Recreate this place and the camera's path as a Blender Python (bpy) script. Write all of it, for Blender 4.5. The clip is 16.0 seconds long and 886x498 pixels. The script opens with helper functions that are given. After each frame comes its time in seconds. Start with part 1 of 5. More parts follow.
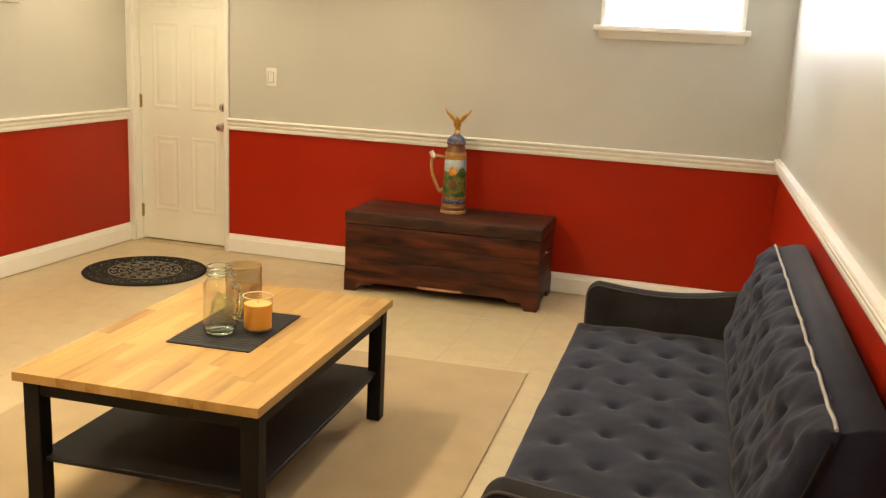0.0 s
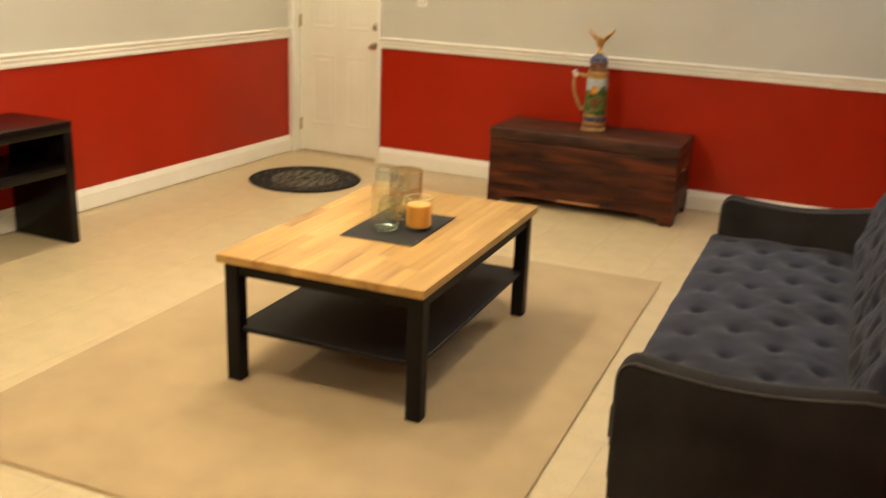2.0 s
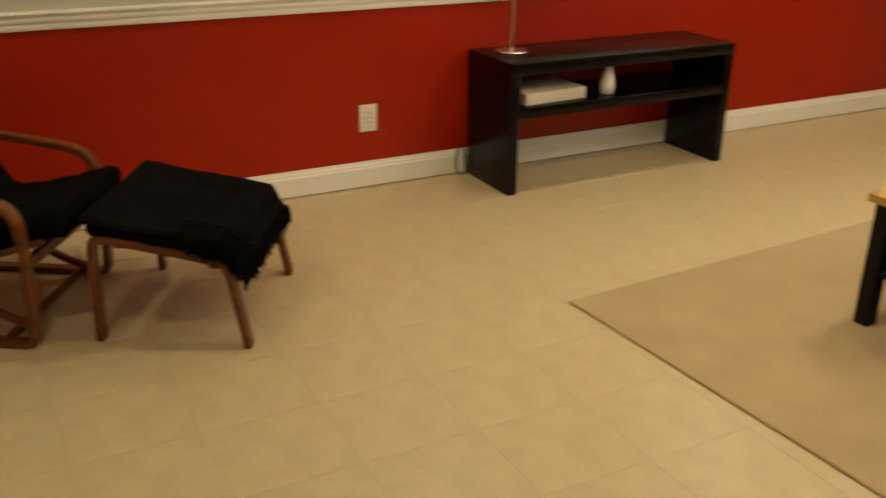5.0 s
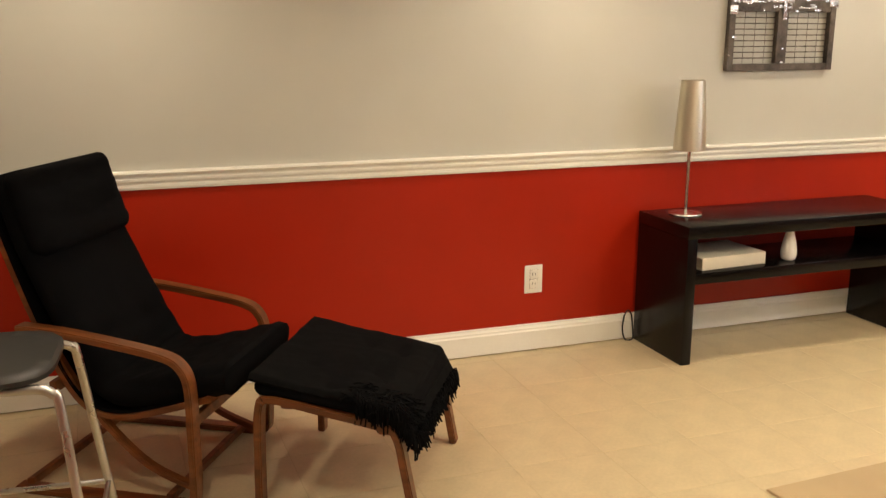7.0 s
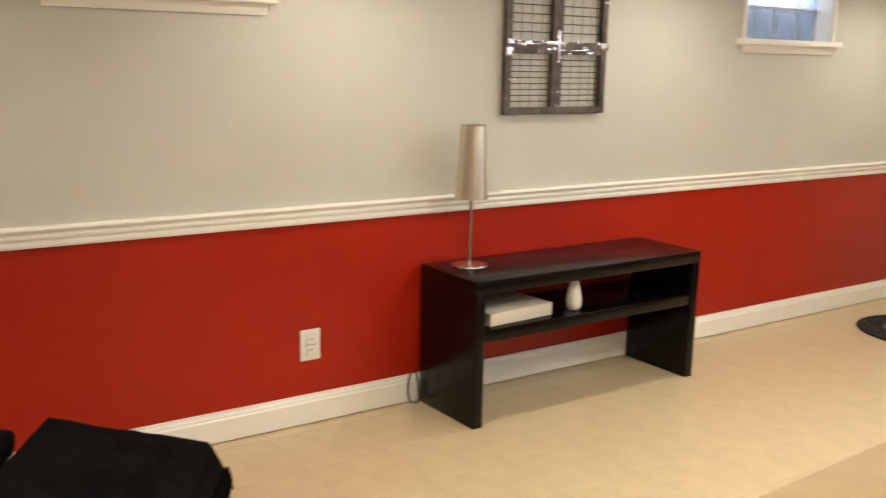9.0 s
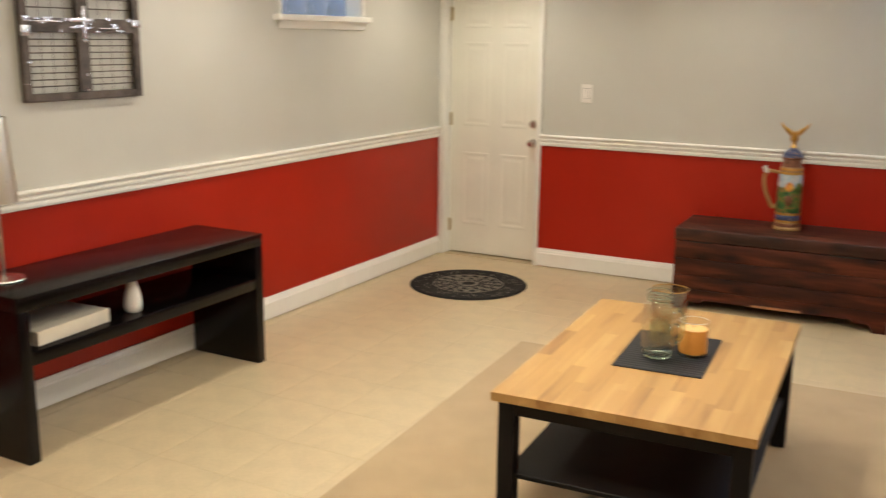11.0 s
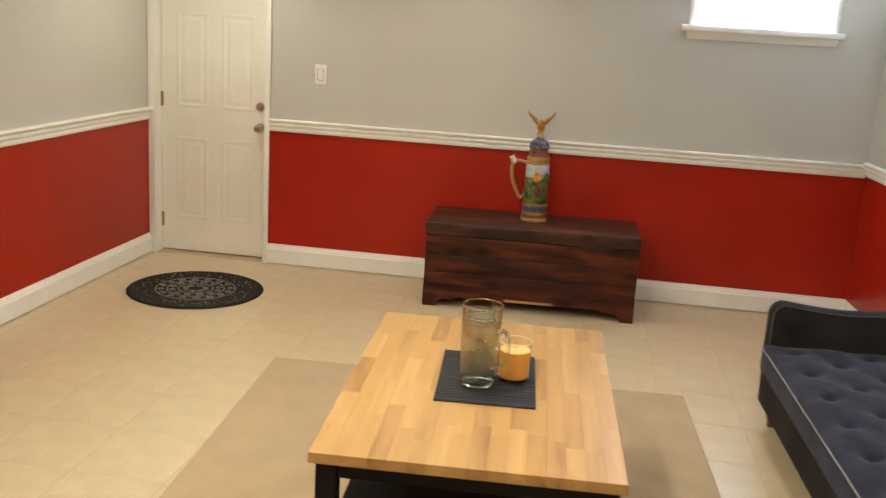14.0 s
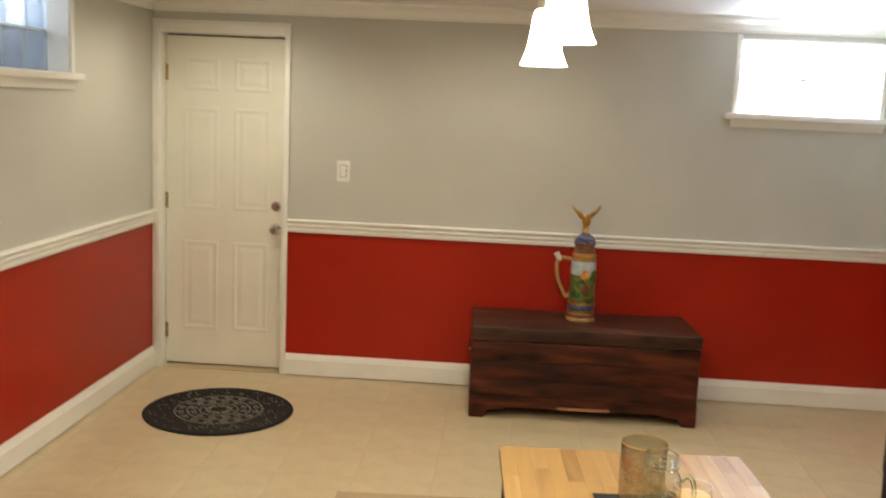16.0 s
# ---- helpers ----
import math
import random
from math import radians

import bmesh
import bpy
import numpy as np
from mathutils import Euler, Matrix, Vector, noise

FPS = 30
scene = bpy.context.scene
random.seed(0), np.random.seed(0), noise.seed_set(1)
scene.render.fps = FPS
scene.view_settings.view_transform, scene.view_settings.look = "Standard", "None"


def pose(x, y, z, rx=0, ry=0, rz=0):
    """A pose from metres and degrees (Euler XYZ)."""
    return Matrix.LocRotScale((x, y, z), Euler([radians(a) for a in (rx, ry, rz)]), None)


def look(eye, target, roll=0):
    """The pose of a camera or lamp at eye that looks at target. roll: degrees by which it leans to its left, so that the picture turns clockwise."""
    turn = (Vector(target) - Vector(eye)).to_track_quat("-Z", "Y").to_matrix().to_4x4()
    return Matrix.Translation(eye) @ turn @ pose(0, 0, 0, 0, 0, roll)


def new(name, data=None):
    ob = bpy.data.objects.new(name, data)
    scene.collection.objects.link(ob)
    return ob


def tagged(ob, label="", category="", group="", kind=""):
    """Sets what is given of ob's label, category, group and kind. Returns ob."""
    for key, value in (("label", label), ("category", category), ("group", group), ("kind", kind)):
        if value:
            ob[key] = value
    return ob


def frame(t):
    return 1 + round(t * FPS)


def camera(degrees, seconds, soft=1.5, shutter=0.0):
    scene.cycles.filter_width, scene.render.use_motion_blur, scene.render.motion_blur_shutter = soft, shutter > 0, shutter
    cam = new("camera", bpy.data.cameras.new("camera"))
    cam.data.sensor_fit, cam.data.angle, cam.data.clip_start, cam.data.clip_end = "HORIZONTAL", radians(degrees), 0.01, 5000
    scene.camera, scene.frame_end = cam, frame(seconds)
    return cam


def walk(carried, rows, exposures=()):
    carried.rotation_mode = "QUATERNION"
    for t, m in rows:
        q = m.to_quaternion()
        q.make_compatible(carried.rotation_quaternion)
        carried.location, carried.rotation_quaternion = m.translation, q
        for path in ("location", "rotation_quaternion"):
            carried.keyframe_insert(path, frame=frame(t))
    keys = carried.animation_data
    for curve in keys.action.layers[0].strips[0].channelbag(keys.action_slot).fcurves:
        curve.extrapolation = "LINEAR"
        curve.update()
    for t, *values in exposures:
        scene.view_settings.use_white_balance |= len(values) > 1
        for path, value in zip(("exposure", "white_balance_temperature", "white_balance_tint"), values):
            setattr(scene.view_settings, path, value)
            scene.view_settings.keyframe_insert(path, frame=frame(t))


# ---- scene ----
cam = camera(50.0, 16.0, soft=1.3, shutter=0.5)
PATH = [
    (0, (4.29, -5.943, 1.586), (3.711, -4.079, 1.151), 2.75),
    (0.5, (4.316, -6.097, 1.606), (3.753, -4.225, 1.184), 2.95),
    (1, (4.349, -6.205, 1.627), (3.774, -4.335, 1.21), 3.00),
    (1.5, (4.338, -6.239, 1.614), (3.683, -4.406, 1.151), 2.65),
    (2, (4.357, -6.313, 1.609), (3.548, -4.587, 1.006), 2.30),
    (2.5, (4.312, -6.346, 1.571), (3.367, -4.732, 0.862), 1.85),
    (3, (4.29, -6.378, 1.548), (3.203, -4.881, 0.788), 1.60),
    (3.5, (4.301, -6.401, 1.551), (3.069, -5.038, 0.758), 1.20),
    (4, (4.312, -6.444, 1.547), (2.942, -5.222, 0.753), 1.40),
    (4.5, (4.292, -6.482, 1.562), (2.792, -5.419, 0.775), 1.35),
    (5, (4.312, -6.506, 1.608), (2.683, -5.639, 0.835), 0.85),
    (5.2, (4.269, -6.496, 1.609), (2.593, -5.715, 0.846), 0.45),
    (7.3, (4.016, -6.615, 1.561), (2.185, -5.937, 1.127), 0.7),
    (7.5, (3.979, -6.626, 1.564), (2.164, -5.902, 1.137), 0.7),
    (8, (3.847, -6.624, 1.588), (2.086, -5.777, 1.164), 1.2),
    (8.2, (3.796, -6.598, 1.592), (2.055, -5.706, 1.176), 1.3),
    (10.5, (3.448, -6.302, 1.633), (2.308, -4.715, 1.212), 0.65),
    (11, (3.451, -6.316, 1.636), (2.523, -4.598, 1.199), 0.70),
    (11.5, (3.482, -6.359, 1.621), (2.765, -4.544, 1.181), 1.05),
    (12, (3.474, -6.348, 1.633), (2.929, -4.479, 1.177), 1.35),
    (12.5, (3.417, -6.285, 1.658), (2.994, -4.389, 1.183), 1.55),
    (13, (3.295, -6.206, 1.667), (2.955, -4.296, 1.182), 2.0),
    (13.5, (3.071, -6.128, 1.693), (2.788, -4.208, 1.209), 3.15),
    (14, (2.859, -5.908, 1.628), (2.58, -3.982, 1.165), 3.55),
    (14.5, (2.649, -5.726, 1.573), (2.337, -3.791, 1.179), 3.42),
    (15, (2.411, -5.625, 1.67), (2.109, -3.671, 1.373), 2.85),
    (15.5, (2.226, -5.563, 1.687), (1.967, -3.593, 1.451), 2.54),
    (16, (2.128, -5.583, 1.671), (2.0, -3.61, 1.373), 2.53),
]
EXPOSURES = [(0, 0.92, 7150, 10), (1.5, 0.91, 7100, 10), (2.5, 0.85, 6980, 10), (3.5, 0.65, 6980, 9), (5.0, 0.11, 7350, 8), (7.3, 0.85, 6350, 14), (10.5, 0.79, 5800, 13), (12.0, 0.57, 5720, 12), (13.0, 0.62, 5680, 12), (15.0, 0.75, 5930, 9), (16.0, 0.52, 6020, 9)]
walk(cam, [(t, look(eye, target, roll)) for t, eye, target, roll in PATH], EXPOSURES)

# ---- light ----
world = bpy.data.worlds.new("sky")
scene.world = world
world.use_nodes = True
sky = world.node_tree.nodes.new("ShaderNodeTexSky")
sky.sky_type = "NISHITA"
sky.sun_disc = False
sky.sun_elevation, sky.sun_rotation = radians(48), radians(146)
background = world.node_tree.nodes["Background"]
background.inputs["Strength"].default_value = 0.15
world.node_tree.links.new(sky.outputs["Color"], background.inputs["Color"])
sun = new("sun", bpy.data.lights.new("sun", "SUN"))
sun.data.energy, sun.data.angle, sun.data.color = 2.5, radians(0.6), (1.0, 0.95, 0.88)
sun.matrix_world = look((4, -6, 8), (0, 0, 0))

WARM = (1.0, 0.855, 0.62)


def lamp(name, kind, m, watts, color=WARM, size=0.05, spread=None):
    data = bpy.data.lights.new(name, kind)
    data.energy, data.color = watts, color
    if kind == "AREA":
        data.shape, data.size, data.size_y = "RECTANGLE", size[0], size[1]
    else:
        data.shadow_soft_size = size
    if kind == "SPOT":
        data.spot_size, data.spot_blend = radians(spread), 0.7
    ob = new(name, data)
    ob.matrix_world = m
    return ob


# y = -0.73 pair is known; further rows and x = 3.55 are unseen, added
DOWNLIGHTS = [(x, y) for y in (-0.73, -2.65, -4.55, -6.6) for x in (0.65, 2.08)] + [(3.55, -2.65), (3.55, -4.55), (3.55, -6.6)]
DOWN_WATTS, PENDANT_WATTS, WINDOW_WATTS = 17.5, 9.0, 5
CEIL = 2.235
for x, y in DOWNLIGHTS:
    lamp("downlight_lamp", "SPOT", pose(x, y, CEIL - 0.02), DOWN_WATTS * (1.0 if y < -1 else 1.12 if x < 1 else 0.66), size=0.04, spread=165)
PENDANTS = [(2.217, -2.64, 1.804), (2.241, -3.34, 1.827), (2.255, -4.12, 1.853)]
for x, y, z in PENDANTS:
    lamp("pendant_lamp", "POINT", pose(x, y, z + 0.01), PENDANT_WATTS, size=0.05)
COOL = (0.86, 0.91, 1.0)
lamp("window_sky_north", "AREA", look((3.81, 0.24, 1.915), (3.81, -1, 1.90)), WINDOW_WATTS * 1.4, COOL, (0.80, 0.42))
lamp("window_opening_north", "AREA", look((3.81, 0.06, 1.915), (3.81, -1, 1.915)), WINDOW_WATTS * 2.2, COOL, (0.78, 0.38))
for y in (-1.485, -5.26):
    lamp("window_sky_west", "AREA", look((-0.24, y, 2.055), (1, y, 1.95)), WINDOW_WATTS * 0.22, COOL, (0.78, 0.19))

# ---- materials ----


def mat(name, color, rough=0.5, var=0.12, scale=6.0, bump=0.05, fine=120.0, metal=0.0, sheen=0.0, coat=0.0, rand=0.0, stretch=(1, 1, 1), mottle=0.0, spec=0.5):
    """A painted, cloth or metal surface: two scales of tone, uneven gloss and fine relief."""
    m = bpy.data.materials.new(name)
    m.use_nodes = True
    nt = m.node_tree
    p = nt.nodes["Principled BSDF"]
    co = nt.nodes.new("ShaderNodeTexCoord")
    mp = nt.nodes.new("ShaderNodeMapping")
    mp.inputs["Scale"].default_value = stretch
    nt.links.new(co.outputs["Object"], mp.inputs["Vector"])
    big = nt.nodes.new("ShaderNodeTexNoise")
    big.inputs["Scale"].default_value, big.inputs["Detail"].default_value = scale, 5
    small = nt.nodes.new("ShaderNodeTexNoise")
    small.inputs["Scale"].default_value, small.inputs["Detail"].default_value = fine, 3
    for n in (big, small):
        nt.links.new(mp.outputs["Vector"], n.inputs["Vector"])
    add = nt.nodes.new("ShaderNodeMath")
    add.operation = "MULTIPLY_ADD"
    nt.links.new(small.outputs["Fac"], add.inputs[0])
    add.inputs[1].default_value = 0.35 + mottle
    nt.links.new(big.outputs["Fac"], add.inputs[2])
    value = add.outputs[0]
    if rand:
        info = nt.nodes.new("ShaderNodeObjectInfo")
        r = nt.nodes.new("ShaderNodeMath")
        r.operation = "MULTIPLY_ADD"
        nt.links.new(info.outputs["Random"], r.inputs[0])
        r.inputs[1].default_value = rand
        nt.links.new(value, r.inputs[2])
        value = r.outputs[0]
    ramp = nt.nodes.new("ShaderNodeValToRGB")
    nt.links.new(value, ramp.inputs["Fac"])
    lo, hi = ramp.color_ramp.elements
    lo.position, hi.position = 0.4, 0.95 + rand
    lo.color = (*[c * (1 - var) for c in color], 1)
    hi.color = (*[min(1, c * (1 + var)) for c in color], 1)
    nt.links.new(ramp.outputs["Color"], p.inputs["Base Color"])
    gl = nt.nodes.new("ShaderNodeMapRange")
    gl.inputs["To Min"].default_value, gl.inputs["To Max"].default_value = max(0.02, rough - 0.06), min(1, rough + 0.06)
    nt.links.new(big.outputs["Fac"], gl.inputs["Value"])
    nt.links.new(gl.outputs["Result"], p.inputs["Roughness"])
    p.inputs["Metallic"].default_value = metal
    p.inputs["Specular IOR Level"].default_value = spec
    p.inputs["Sheen Weight"].default_value = sheen
    p.inputs["Coat Weight"].default_value = coat
    if bump:
        b = nt.nodes.new("ShaderNodeBump")
        b.inputs["Strength"].default_value, b.inputs["Distance"].default_value = min(1, bump * 4), 0.002
        nt.links.new(small.outputs["Fac"], b.inputs["Height"])
        nt.links.new(b.outputs["Normal"], p.inputs["Normal"])
    return m


def wood(name, light, dark, rough=0.4, axis=1, grain=22.0, rand=0.6, knots=False, spec=0.5, tones=()):
    """Wood with long grain along one axis; each piece takes its own tone."""
    m = bpy.data.materials.new(name)
    m.use_nodes = True
    nt = m.node_tree
    p = nt.nodes["Principled BSDF"]
    co = nt.nodes.new("ShaderNodeTexCoord")
    info = nt.nodes.new("ShaderNodeObjectInfo")
    shift = nt.nodes.new("ShaderNodeVectorMath")
    shift.operation = "MULTIPLY_ADD"
    nt.links.new(info.outputs["Random"], shift.inputs[0])
    shift.inputs[1].default_value = (7, 9, 5)
    nt.links.new(co.outputs["Object"], shift.inputs[2])
    mp = nt.nodes.new("ShaderNodeMapping")
    s = [grain] * 3
    s[axis] = grain * (0.13 if knots else 0.07)
    mp.inputs["Scale"].default_value = s
    nt.links.new(shift.outputs[0], mp.inputs["Vector"])
    n1 = nt.nodes.new("ShaderNodeTexNoise")
    n1.inputs["Scale"].default_value, n1.inputs["Detail"].default_value, n1.inputs["Distortion"].default_value = 1.0, 6, 0.45 if knots else 0.5
    n2 = nt.nodes.new("ShaderNodeTexNoise")
    n2.inputs["Scale"].default_value, n2.inputs["Detail"].default_value = 5.0, 3
    for n in (n1, n2):
        nt.links.new(mp.outputs["Vector"], n.inputs["Vector"])
    mixed = nt.nodes.new("ShaderNodeMath")
    mixed.operation = "MULTIPLY_ADD"
    nt.links.new(info.outputs["Random"], mixed.inputs[0])
    mixed.inputs[1].default_value = rand
    nt.links.new(n1.outputs["Fac"], mixed.inputs[2])
    ramp = nt.nodes.new("ShaderNodeValToRGB")
    nt.links.new(mixed.outputs[0], ramp.inputs["Fac"])
    a, b = ramp.color_ramp.elements
    a.position, b.position = 0.38, 0.62 + rand
    a.color, b.color = (*light, 1), (*dark, 1)
    if knots:
        a.position, b.position = 0.32, 0.74
        a.color, b.color = (*dark, 1), (*[1.9 * u for u in light], 1)
        for at, mixv in ((0.46, 0.40), (0.58, 0.95)):
            e = ramp.color_ramp.elements.new(at)
            e.color = (*[mixv * u + (1 - mixv) * v for u, v in zip(light, dark)], 1)
    if tones:
        n1.inputs["Detail"].default_value = 8
        half = nt.nodes.new("ShaderNodeMath")
        half.operation = "MULTIPLY_ADD"
        nt.links.new(n1.outputs["Fac"], half.inputs[0])
        half.inputs[1].default_value, half.inputs[2].default_value = 1.3, -0.52
        nt.links.new(half.outputs[0], mixed.inputs[2])
        mixed.inputs[1].default_value = 0.72
        for k, (at, color) in enumerate(tones):
            e = ramp.color_ramp.elements[k] if k < 2 else ramp.color_ramp.elements.new(at)
            e.position, e.color = at, (*color, 1)
    tint = ramp.outputs["Color"]
    if knots:
        # dark round knots, drawn out a little along the board
        at = nt.nodes.new("ShaderNodeMapping")
        at.inputs["Scale"].default_value = [4.2 if k == axis else 9.0 for k in range(3)]
        nt.links.new(shift.outputs[0], at.inputs["Vector"])
        cell, spot, dark_mix = nt.nodes.new("ShaderNodeTexVoronoi"), nt.nodes.new("ShaderNodeMapRange"), nt.nodes.new("ShaderNodeMix")
        cell.inputs["Scale"].default_value = 1.0
        nt.links.new(at.outputs["Vector"], cell.inputs["Vector"])
        nt.links.new(cell.outputs["Distance"], spot.inputs["Value"])
        spot.inputs["From Min"].default_value, spot.inputs["From Max"].default_value = 0.08, 0.30
        spot.inputs["To Min"].default_value, spot.inputs["To Max"].default_value = 0.85, 0.0
        dark_mix.data_type = "RGBA"
        nt.links.new(spot.outputs["Result"], dark_mix.inputs["Factor"])
        nt.links.new(tint, dark_mix.inputs["A"])
        dark_mix.inputs["B"].default_value = (*[0.8 * u for u in dark], 1)
        tint = dark_mix.outputs["Result"]
    nt.links.new(tint, p.inputs["Base Color"])
    p.inputs["Roughness"].default_value, p.inputs["Specular IOR Level"].default_value = rough, spec
    bp = nt.nodes.new("ShaderNodeBump")
    bp.inputs["Strength"].default_value, bp.inputs["Distance"].default_value = 0.25, 0.001
    nt.links.new(n2.outputs["Fac"], bp.inputs["Height"])
    nt.links.new(bp.outputs["Normal"], p.inputs["Normal"])
    return m


def glass(name, color=(1, 1, 1), rough=0.0, wavy=0.0):
    m = bpy.data.materials.new(name)
    m.use_nodes = True
    p = m.node_tree.nodes["Principled BSDF"]
    p.inputs["Base Color"].default_value = (*color, 1)
    p.inputs["Transmission Weight"].default_value, p.inputs["Roughness"].default_value, p.inputs["IOR"].default_value = 1.0, rough, 1.45
    if wavy:
        n = m.node_tree.nodes.new("ShaderNodeTexNoise")
        n.inputs["Scale"].default_value = wavy
        b = m.node_tree.nodes.new("ShaderNodeBump")
        b.inputs["Strength"].default_value, b.inputs["Distance"].default_value = 0.8, 0.01
        m.node_tree.links.new(n.outputs["Fac"], b.inputs["Height"])
        m.node_tree.links.new(b.outputs["Normal"], p.inputs["Normal"])
    return m


def thin_glass(name, tint, silver=0.0, gain=0.45, ripples=25):
    m = bpy.data.materials.new(name)
    m.use_nodes = True
    nt = m.node_tree
    nt.nodes.remove(nt.nodes["Principled BSDF"])
    clear, gloss, mix, fres = nt.nodes.new("ShaderNodeBsdfTransparent"), nt.nodes.new("ShaderNodeBsdfGlossy"), nt.nodes.new("ShaderNodeMixShader"), nt.nodes.new("ShaderNodeLayerWeight")
    clear.inputs["Color"].default_value = (*tint, 1)
    gloss.inputs["Roughness"].default_value = 0.03
    ripple, bump = nt.nodes.new("ShaderNodeTexNoise"), nt.nodes.new("ShaderNodeBump")
    ripple.inputs["Scale"].default_value = ripples
    bump.inputs["Strength"].default_value, bump.inputs["Distance"].default_value = 0.35, 0.004
    nt.links.new(ripple.outputs["Fac"], bump.inputs["Height"])
    nt.links.new(bump.outputs["Normal"], gloss.inputs["Normal"])
    fres.inputs["Blend"].default_value = 0.5
    steep = nt.nodes.new("ShaderNodeMath")
    steep.operation = "POWER"
    nt.links.new(fres.outputs["Facing"], steep.inputs[0])
    steep.inputs[1].default_value = 4.0
    less = nt.nodes.new("ShaderNodeMath")
    less.operation = "MULTIPLY_ADD"
    nt.links.new(steep.outputs[0], less.inputs[0])
    less.inputs[1].default_value, less.inputs[2].default_value = gain, silver + 0.03
    nt.links.new(less.outputs[0], mix.inputs["Fac"])
    nt.links.new(clear.outputs["BSDF"], mix.inputs[1])
    nt.links.new(gloss.outputs["BSDF"], mix.inputs[2])
    nt.links.new(mix.outputs["Shader"], nt.nodes["Material Output"].inputs["Surface"])
    return m


def painted(name, colors, scale):
    """Glazed brushwork: patches of several colours in a soft, broken pattern."""
    m = bpy.data.materials.new(name)
    m.use_nodes = True
    nt = m.node_tree
    p = nt.nodes["Principled BSDF"]
    p.inputs["Roughness"].default_value = 0.28
    co, n, ramp = nt.nodes.new("ShaderNodeTexCoord"), nt.nodes.new("ShaderNodeTexNoise"), nt.nodes.new("ShaderNodeValToRGB")
    n.inputs["Scale"].default_value, n.inputs["Detail"].default_value = scale, 4
    nt.links.new(co.outputs["Object"], n.inputs["Vector"])
    nt.links.new(n.outputs["Fac"], ramp.inputs["Fac"])
    ramp.color_ramp.interpolation = "EASE"
    for k, (at, color) in enumerate(colors):
        e = ramp.color_ramp.elements[k] if k < 2 else ramp.color_ramp.elements.new(at)
        e.position, e.color = at, (*color, 1)
    nt.links.new(ramp.outputs["Color"], p.inputs["Base Color"])
    return m


def glow(name, color, strength, base=(0.9, 0.9, 0.88)):
    m = bpy.data.materials.new(name)
    m.use_nodes = True
    p = m.node_tree.nodes["Principled BSDF"]
    p.inputs["Base Color"].default_value = (*base, 1)
    p.inputs["Emission Color"].default_value = (*color, 1)
    p.inputs["Emission Strength"].default_value = strength
    return m


